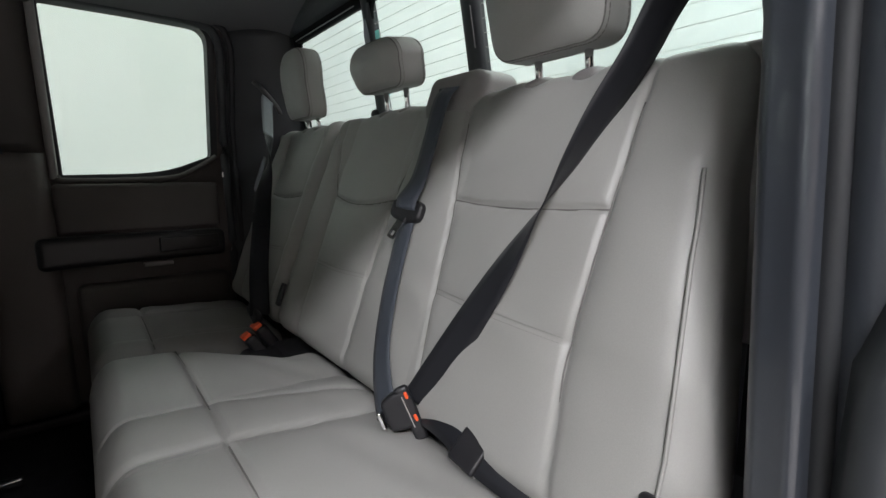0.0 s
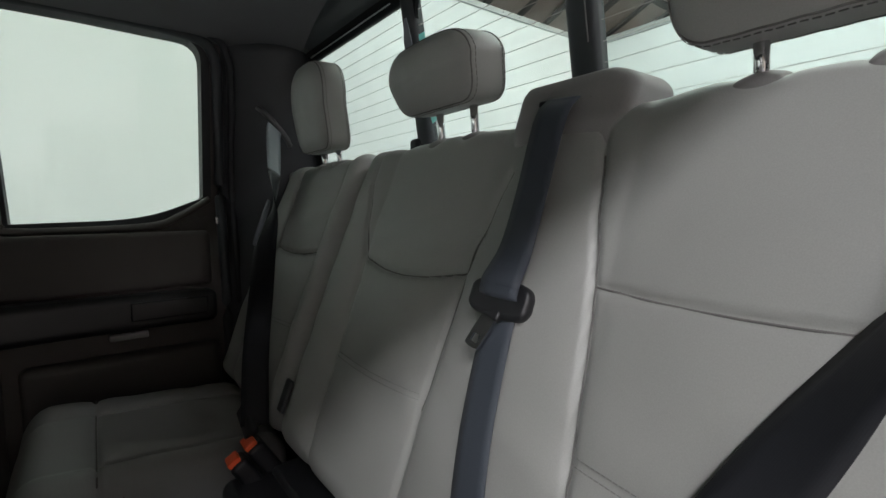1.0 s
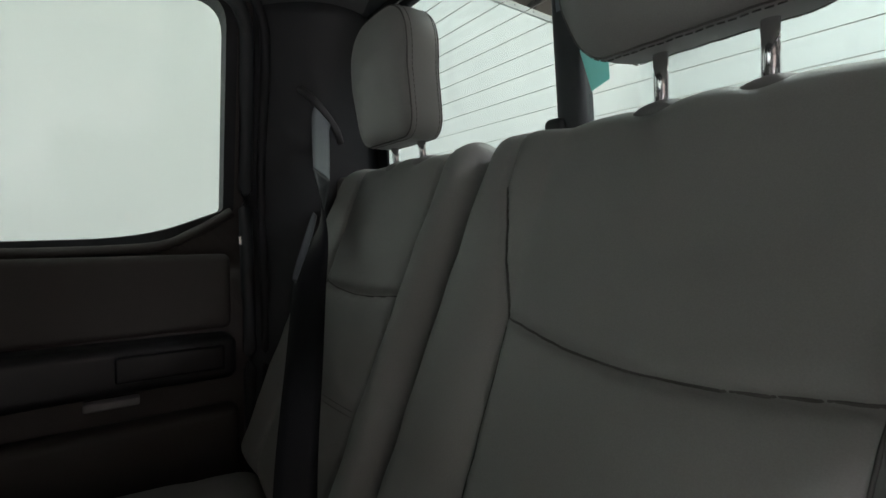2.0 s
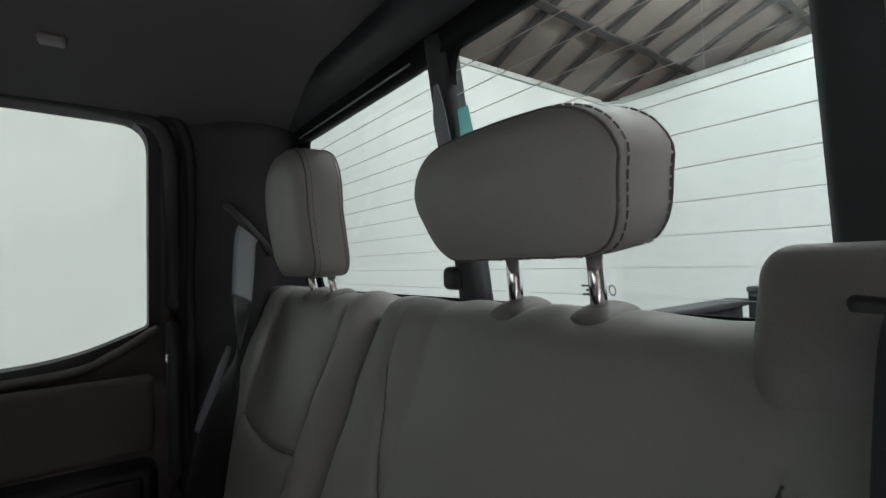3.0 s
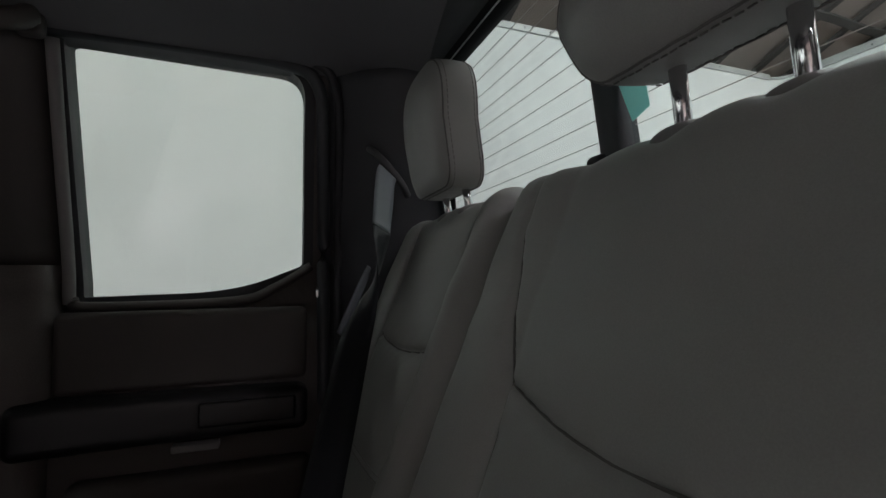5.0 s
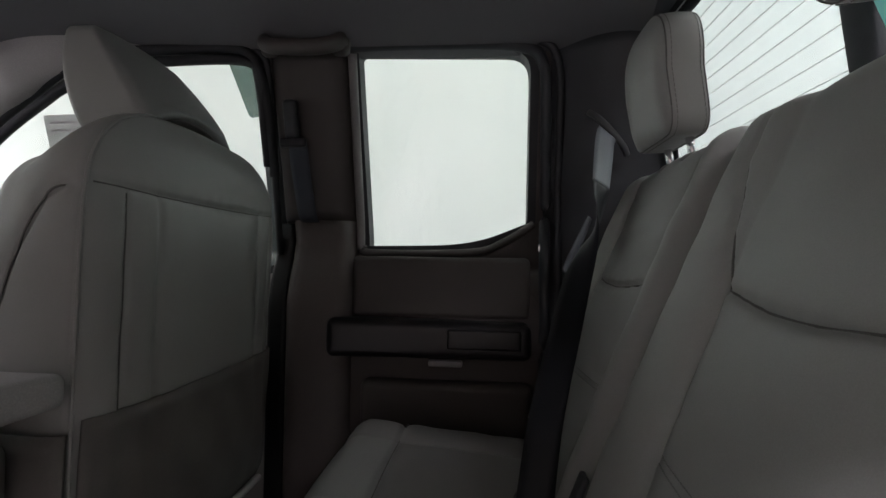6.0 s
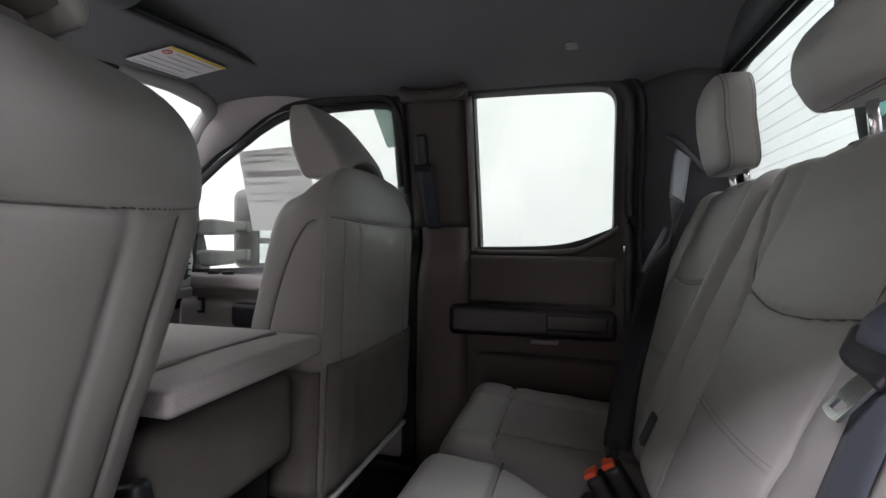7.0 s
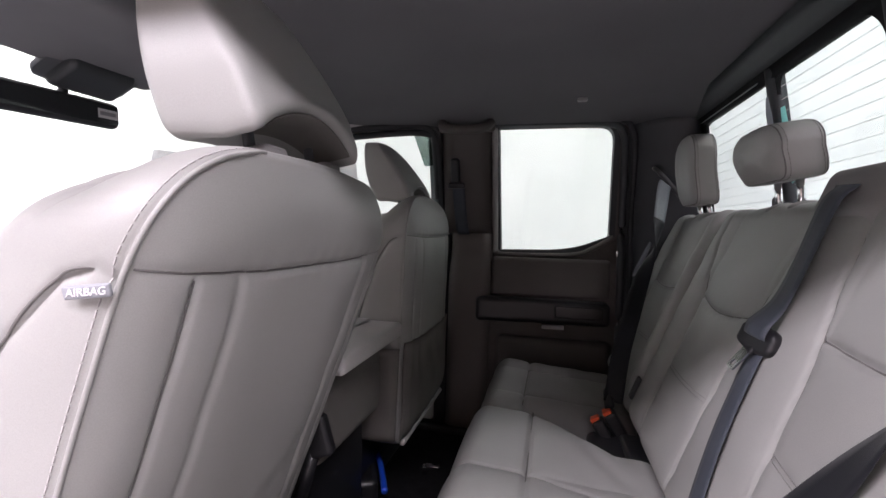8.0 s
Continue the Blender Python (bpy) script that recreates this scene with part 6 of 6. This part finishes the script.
    for sg in (-1, 1):
        b = (xh - 0.070, yh + sg * 0.065, zh + 0.05)
        a = (xh - 0.050, yh + sg * 0.065, zh - 0.06)
        tube("post", [a, b], 0.0065, TRIM_DARK, hr, sides=10)
        soft_box("post_guide", (0.048, 0.042, 0.030), 0.009, (3, 3, 2), PLASTIC_GREY, hr, Matrix.Translation((xh - 0.040, yh + sg * 0.065, top_z + 0.006)) @ Matrix.Rotation(-0.15, 4, "Y"), None, "grey plastic post guide")
    if s < 0:
        # tag sewn into the flank seam
        Mt = Matrix.Translation((x_back - 0.026, yc - half_w - 0.009, 0.774)) @ Matrix.Rotation(0.22, 4, "Z") @ Matrix.Rotation(-0.10, 4, "Y") @ Matrix.Rotation(0.15, 4, "X")
        tg = soft_box("side_tag", (0.034, 0.004, 0.0100), 0.0018, (4, 1, 2), TAG, ob, Mt, None, "small grey tag in the flank seam")
        txt = bpy.data.curves.new("tag_letters", "FONT")
        txt.body, txt.size, txt.extrude, txt.align_x, txt.align_y = "AIRBAG", 0.0082, 0.0003, "CENTER", "CENTER"
        txt.shear = 0.2
        lt = new("tag_letters", txt)
        txt.materials.append(PAPER)
        lt.parent = tg
        lt.matrix_world = Mt @ Matrix.Translation((0, -0.0023, 0)) @ Matrix.Rotation(math.pi / 2, 4, "X")
    return ob


def centre_seat():
    c = thing("fold_down_console", "centre front seat folded flat as a grey console", "centre console")
    def lid(P):
        P = P.copy()
        P[:, 2] += 0.006 * np.cos(P[:, 1] / 0.18 * 1.4) * (P[:, 2] > 0)
        return P
    soft_box("folded_back", (0.60, 0.355, 0.038), 0.011, (20, 14, 3), TRIM_LIGHT, c, Matrix.Translation((-1.09, 0.012, 0.556)), lid, "flat grey console top")
    soft_box("tray_edge", (0.50, 0.30, 0.01), 0.004, (6, 6, 1), TRIM_LIGHT, c, Matrix.Translation((-1.12, 0.012, 0.580)))
    soft_box("bolster", (0.54, 0.34, 0.17), 0.03, (12, 10, 5), POCKET, c, Matrix.Translation((-1.11, 0.012, 0.425)), None, "dark side of the folded seat")
    soft_box("base", (0.48, 0.30, 0.34), 0.02, (4, 4, 4), BLACK, c, Matrix.Translation((-1.12, 0.012, 0.18)), None, "black seat base")
    k = thing("belt_buckle", "black front buckle beside the console", "belt buckle", "buckles")
    soft_box("body", (0.05, 0.028, 0.08), 0.010, (3, 2, 4), BLACK, k, Matrix.Translation((-0.84, -0.165, 0.42)) @ Matrix.Rotation(-0.3, 4, "Y"))
    tube("stalk", [(-0.85, -0.165, 0.39), (-0.88, -0.165, 0.28)], 0.014, BLACK, k, sides=8)


def floor_clutter():
    b = thing("floor_box", "black floor box with a bright blue rim", "box")
    soft_box("box", (0.20, 0.16, 0.11), 0.02, (4, 4, 3), BLACK, b, Matrix.Translation((-0.99, 0.27, 0.055)) @ Matrix.Rotation(0.42, 4, "Z"))
    tube("rim", [(-1.10, 0.36, 0.112), (-1.03, 0.372, 0.116), (-0.945, 0.388, 0.116), (-0.918, 0.37, 0.112), (-0.875, 0.29, 0.106), (-0.838, 0.21, 0.10)], 0.009, BLUE_PLASTIC, b, sides=8, label="blue plastic rim")
    h = thing("floor_bracket", "small bright steel bracket on the cab floor", "bracket")
    soft_box("bracket", (0.05, 0.02, 0.02), 0.006, (2, 1, 1), CHROME, h, Matrix.Translation((-0.775, 0.50, 0.03)))
    soft_box("foot", (0.02, 0.02, 0.03), 0.005, (1, 1, 1), CHROME, h, Matrix.Translation((-0.80, 0.50, 0.02)))


# ---- outside ----
def truck_bed():
    b = thing("truck_bed", "dark lined pickup bed behind the cab", "truck bed")
    plain_box("bed_floor", (0.24, -0.80, 0.14), (2.42, 0.80, 0.18), BEDLINER, b, r=0.01)
    for s in (1, -1):
        rows = []
        for x in np.linspace(0.24, 2.42, 60):
            rib = 0.010 if (x * 5.0) % 1.0 < 0.5 else 0.0
            rows.append([(x, s * (0.775 + rib), z) for z in np.linspace(0.16, 0.662, 6)])
        sheet("bed_side", rows, 0.05, BEDLINER, b, "dark lined ribbed bed side", normal=(0, s, 0))
        soft_box("rail_cap", (2.20, 0.11, 0.035), 0.012, (30, 3, 2), RAIL_CAP, b, Matrix.Translation((1.33, s * 0.80, 0.675)), None, "grey plastic bed rail cap")
    soft_box("front_panel", (0.05, 1.60, 0.56), 0.015, (2, 20, 8), BEDLINER, b, Matrix.Translation((0.24, 0, 0.38)), None, "dark bed front panel")
    soft_box("front_cap", (0.07, 1.60, 0.03), 0.01, (2, 20, 2), RAIL_CAP, b, Matrix.Translation((0.24, 0, 0.675)))
    t = soft_box("tailgate", (0.06, 1.50, 0.55), 0.015, (2, 24, 8), BEDLINER, b, Matrix.Translation((2.42, 0, 0.455)), None, "closed dark lined tailgate")
    soft_box("tailgate_cap", (0.09, 1.50, 0.03), 0.01, (2, 24, 2), RAIL_CAP, t, Matrix.Translation((2.42, 0, 0.742)))
    soft_box("tailgate_lip", (0.07, 1.46, 0.012), 0.004, (2, 24, 1), RAIL_CAP, t, Matrix.Translation((2.405, 0, 0.708)))
    for y in (0.62, 0.42, 0.16, -0.1, -0.4):
        soft_box("bolt", (0.012, 0.022, 0.022), 0.005, (1, 1, 1), CHROME, t, Matrix.Translation((2.385, y, 0.655 - 0.02 * (y > 0.5))))
    for x in (0.7, 1.2, 1.7, 2.2):
        soft_box("bolt", (0.022, 0.012, 0.022), 0.005, (1, 1, 1), CHROME, b, Matrix.Translation((x, 0.772, 0.60)))
    for s in (1, -1):
        rows = [[(x, s * (0.965 - 0.03 * ((z - 0.3) / 0.5) ** 2), z) for x in np.linspace(0.20, 2.46, 16)] for z in np.linspace(-0.20, 0.668, 10)]
        sheet("bed_outer", rows, 0.006, PAINT, b, "slate painted bed side", normal=(0, -s, 0))


HALL_Y, HALL_X = 2.585, 4.04
WALL_TOP = 2.55


def hall():
    # unseen floor; its pale colour is chosen to bounce light into the cab
    g = plain_box("ground", (-14, -9, GROUND - 0.1), (12, 9, GROUND), CONCRETE, None, r=0.02)
    tagged(g, "unseen concrete hall floor, made pale to bounce light up", "floor", kind="structure")
    def sheet_wall(name, fn, n, lab):
        rows = [[fn(u, z) for u in np.linspace(0, 1, n)] for z in np.linspace(GROUND, WALL_TOP, 52)]
        o = sheet(name, rows, 0.03, WHITE_WALL, None)
        tagged(o, lab, "wall", kind="structure")
        return o
    def wob(a, z):
        return 0.012 * noise.noise((a * 1.1, z * 0.5, 3.1)) + 0.003 * noise.noise((a * 4.0, z * 1.3, 7.7)) + 0.010 * noise.noise((a * 1.5 + z * 1.4, z * 0.5 - a * 0.3, 2.0)) + 0.004 * noise.noise((a * 3.2 - z * 2.4, z * 0.7 + a * 0.4, 5.0))
    RC = 0.14
    def rear_run(u, z):
        """Along the rear wall, round the soft corner, and on along the passenger side."""
        L1, L2 = 2 * HALL_Y + 0.6 - RC, RC * math.pi / 2
        u = 1 - u
        L3 = HALL_X - RC + 7.0
        d = u * (L1 + L2 + L3)
        w = wob(d + 30, z)
        if d > L1 + L2:
            return (HALL_X - RC - (d - L1 - L2), HALL_Y + w, z)
        if d < L1:
            return (HALL_X + w, -HALL_Y - 0.6 + d, z)
        a = (d - L1) / RC
        return (HALL_X - RC + (RC + w) * math.cos(a), HALL_Y - RC + (RC + w) * math.sin(a), z)
    sheet_wall("wall_back", rear_run, 400, "white photo booth sheeting wall behind and beside the truck")
    sheet_wall("wall_front", lambda u, z: (-7.0 + wob(u * 5 + 90, z), -HALL_Y - 0.6 + (2 * HALL_Y + 0.6) * u, z), 70, "white photo booth sheeting wall ahead of the truck")
    r = thing("wall_rail", "galvanised screwed rail along the top of the booth sheeting", "rail", kind="structure")
    plain_box("rail", (-7, HALL_Y - 0.014, WALL_TOP - 0.035), (HALL_X - RC, HALL_Y + 0.012, WALL_TOP + 0.015), GALV, r, r=0.004)
    plain_box("rail", (HALL_X - 0.014, -HALL_Y, WALL_TOP - 0.045), (HALL_X + 0.012, HALL_Y - RC, WALL_TOP + 0.015), GALV, r, r=0.004)
    tube("rail", [(HALL_X - RC + RC * math.cos(a), HALL_Y - RC + RC * math.sin(a), WALL_TOP - 0.012) for a in np.linspace(0, math.pi / 2, 7)], 0.014, GALV, r, sides=8)
    for k in range(26):
        y = HALL_Y - 0.50 - 0.2 * k
        soft_box("screw", (0.006, 0.012, 0.012), 0.0025, (1, 1, 1), STEEL_DARK if k % 3 else GALV, r, Matrix.Translation((HALL_X - 0.016, y, WALL_TOP - 0.02)))
        soft_box("screw", (0.012, 0.006, 0.012), 0.0025, (1, 1, 1), STEEL_DARK, r, Matrix.Translation((HALL_X - 0.55 - 0.21 * k, HALL_Y - 0.016, WALL_TOP - 0.008)))


def ceil_z(y):
    return 5.2 - 0.38 * abs(y)


def hall_roof():
    # slack insulation lining between the steel
    rows = []
    for x in np.linspace(-9, 14, 140):
        row = []
        for y in np.concatenate([np.linspace(-8, 0, 60), np.linspace(0, 8, 60)[1:]]):
            sag = 0.05 * abs(math.sin(math.pi * (x - 0.3) / 1.3)) * abs(math.sin(math.pi * (abs(y) + 0.7) / 2.06)) + 0.03 * noise.noise((x * 2.2, y * 2.2, 1.0))
            row.append((x, y, ceil_z(y) + 0.10 - sag))
        rows.append(row)
    o = sheet("hall_ceiling", rows, 0.05, ROOF_LINING, None, normal=(0, 0, 1))
    tagged(o, "slack beige insulation lining of the hall roof", "ceiling", kind="structure")
    st = thing("roof_frame", "dark steel rafters and purlins under the hall roof lining", "roof frame", kind="structure")
    lean = math.atan(0.38)
    run = math.hypot(8.0, 8.0 * 0.38)
    for k in range(24):
        x = -3.0 + 0.64 * k + 0.05 * math.sin(k * 2.3)
        for s in (1, -1):
            wide = 0.075 + 0.02 * ((k * 7) % 3) / 2
            M = Matrix.Translation((x, s * 4.0, ceil_z(4.0) + 0.005)) @ Matrix.Rotation(-s * lean, 4, "X")
            soft_box("rafter", (wide, run, 0.05), 0.006, (1, 30, 1), STEEL_DARK, st, M, lambda P, k=k: P + np.stack([0.02 * np.sin(P[:, 1] * 2.9 + k), 0 * P[:, 0], 0.012 * np.sin(P[:, 1] * 4.1 + 2 * k)], axis=1))
    for s in (1, -1):
        for y in (0.75, 1.95, 3.30, 4.7, 6.1, 7.4):
            M = Matrix.Translation((4.5, s * y, ceil_z(y) - 0.045)) @ Matrix.Rotation(-s * lean, 4, "X")
            soft_box("purlin", (20.0, 0.10, 0.04), 0.006, (60, 1, 1), STEEL_DARK, st, M, lambda P: P + np.stack([0 * P[:, 0], 0.010 * np.sin(P[:, 0] * 3.1), 0.012 * np.sin(P[:, 0] * 4.9)], axis=1))
    # thin hanger wires
    for x, y in ((5.3, 0.95), (6.4, 0.2), (4.7, 1.9)):
        tube("hanger_wire", [(x, y, ceil_z(y)), (x + 0.01, y, 2.7)], 0.003, GALV, st, sides=6)
    # outer hall walls far behind the booth close the room
    for nm, lo, hi in (("wall_hall_north", (-10, 8.0, GROUND), (14, 8.1, 3.2)), ("wall_hall_south", (-10, -8.1, GROUND), (14, -8.0, 3.2)), ("wall_hall_east", (14, -8, GROUND), (14.1, 8, 5.4)), ("wall_hall_west", (-10.1, -8, GROUND), (-10, 8, 5.4))):
        w = plain_box(nm, lo, hi, ROOF_LINING, None, r=0.02)
        tagged(w, "plain hall wall behind the booth sheeting", "wall", kind="structure")
    # beam with painted letters behind the booth wall, and the lit tube over it
    bm = thing("painted_panel", "white panel with blue letters lying over the booth wall", "panel")
    Mp = Matrix.Translation((4.62, -0.66, 2.83)) @ Matrix.Rotation(-0.5, 4, "Y")
    soft_box("panel", (0.03, 1.75, 0.32), 0.008, (1, 10, 3), material("panel_white", (0.40, 0.42, 0.44), 0.6, mottle=0.1, mottle_scale=2), bm, Mp)
    txt = bpy.data.curves.new("painted_letters", "FONT")
    txt.body, txt.size, txt.extrude, txt.align_x, txt.align_y = "CH", 0.10, 0.001, "CENTER", "CENTER"
    txt.materials.append(INK_BLUE)
    lt = new("painted_letters", txt)
    lt.parent = bm
    lt.matrix_world = Mp @ Matrix.Translation((-0.019, 0.67, 0.025)) @ Matrix.Rotation(math.pi / 2, 4, "Z") @ Matrix.Rotation(math.pi / 2, 4, "X") @ Matrix.Rotation(math.pi, 4, "Y") @ Matrix.Rotation(1.95, 4, "Z")
    soft_box("bracket", (0.20, 0.26, 0.24), 0.02, (2, 2, 2), TRIM_DARK, bm, Matrix.Translation((4.62, 0.37, 2.74)))


def strip_fixture(x, y, z, length, along, face):
    f = thing("strip_light", "lit white strip fixture at a lamp, most of them added unseen", "strip light", "strip lights")
    if along == "x":
        a, b = (length, face * 0.47, 0.06), (length * 0.96, face * 0.24, 0.03)
    else:
        a, b = (face * 0.47, length, 0.06), (face * 0.24, length * 0.96, 0.03)
    soft_box("tray", a, 0.012, (4, 4, 1), GALV, f, Matrix.Translation((x, y, z + 0.05)), None, "white painted steel tray")
    soft_box("tube", b, 0.012, (4, 4, 1), TUBE, f, Matrix.Translation((x, y, z)), None, "glowing tube cover")
    for k in (-0.4, 0.4):
        px, py = (x + k * length, y) if along == "x" else (x, y + k * length)
        tube("hanger", [(px, py, z + 0.07), (px, py, ceil_z(py))], 0.004, GALV, f, sides=6)


TUBE = glow_material("tubewire_sheer", (0.95, 1.0, 0.98), 14.0)

cab_floor()
cab_roof()
corner_pillars()
passenger_rear_door()
passenger_front_door()
driver_side()
back_window()
front_end()
hall()
hall_roof()
truck_bed()
rear_bench()
rear_belts()
front_seat(1, -0.786, 0.03, "grey vinyl front passenger seat standing upright", 0.452, 0.800, 0.918, 0.252, -0.816, 0.460, 0.935, 0.150)
front_seat(-1, -0.706, 0.36, "grey vinyl driver seat leaning back", -0.442, 0.784, 0.885, 0.258, -0.686, -0.454, 0.942, 0.182)
centre_seat()
dashboard()
roof_fittings()
pillar_handle()
side_mirror()
floor_clutter()
# most fixtures belong to lamps added out of view
for fx, fy, fz, fl, fa, *rest in LAMPS:
    strip_fixture(fx, fy, fz, fl, fa, rest[3])
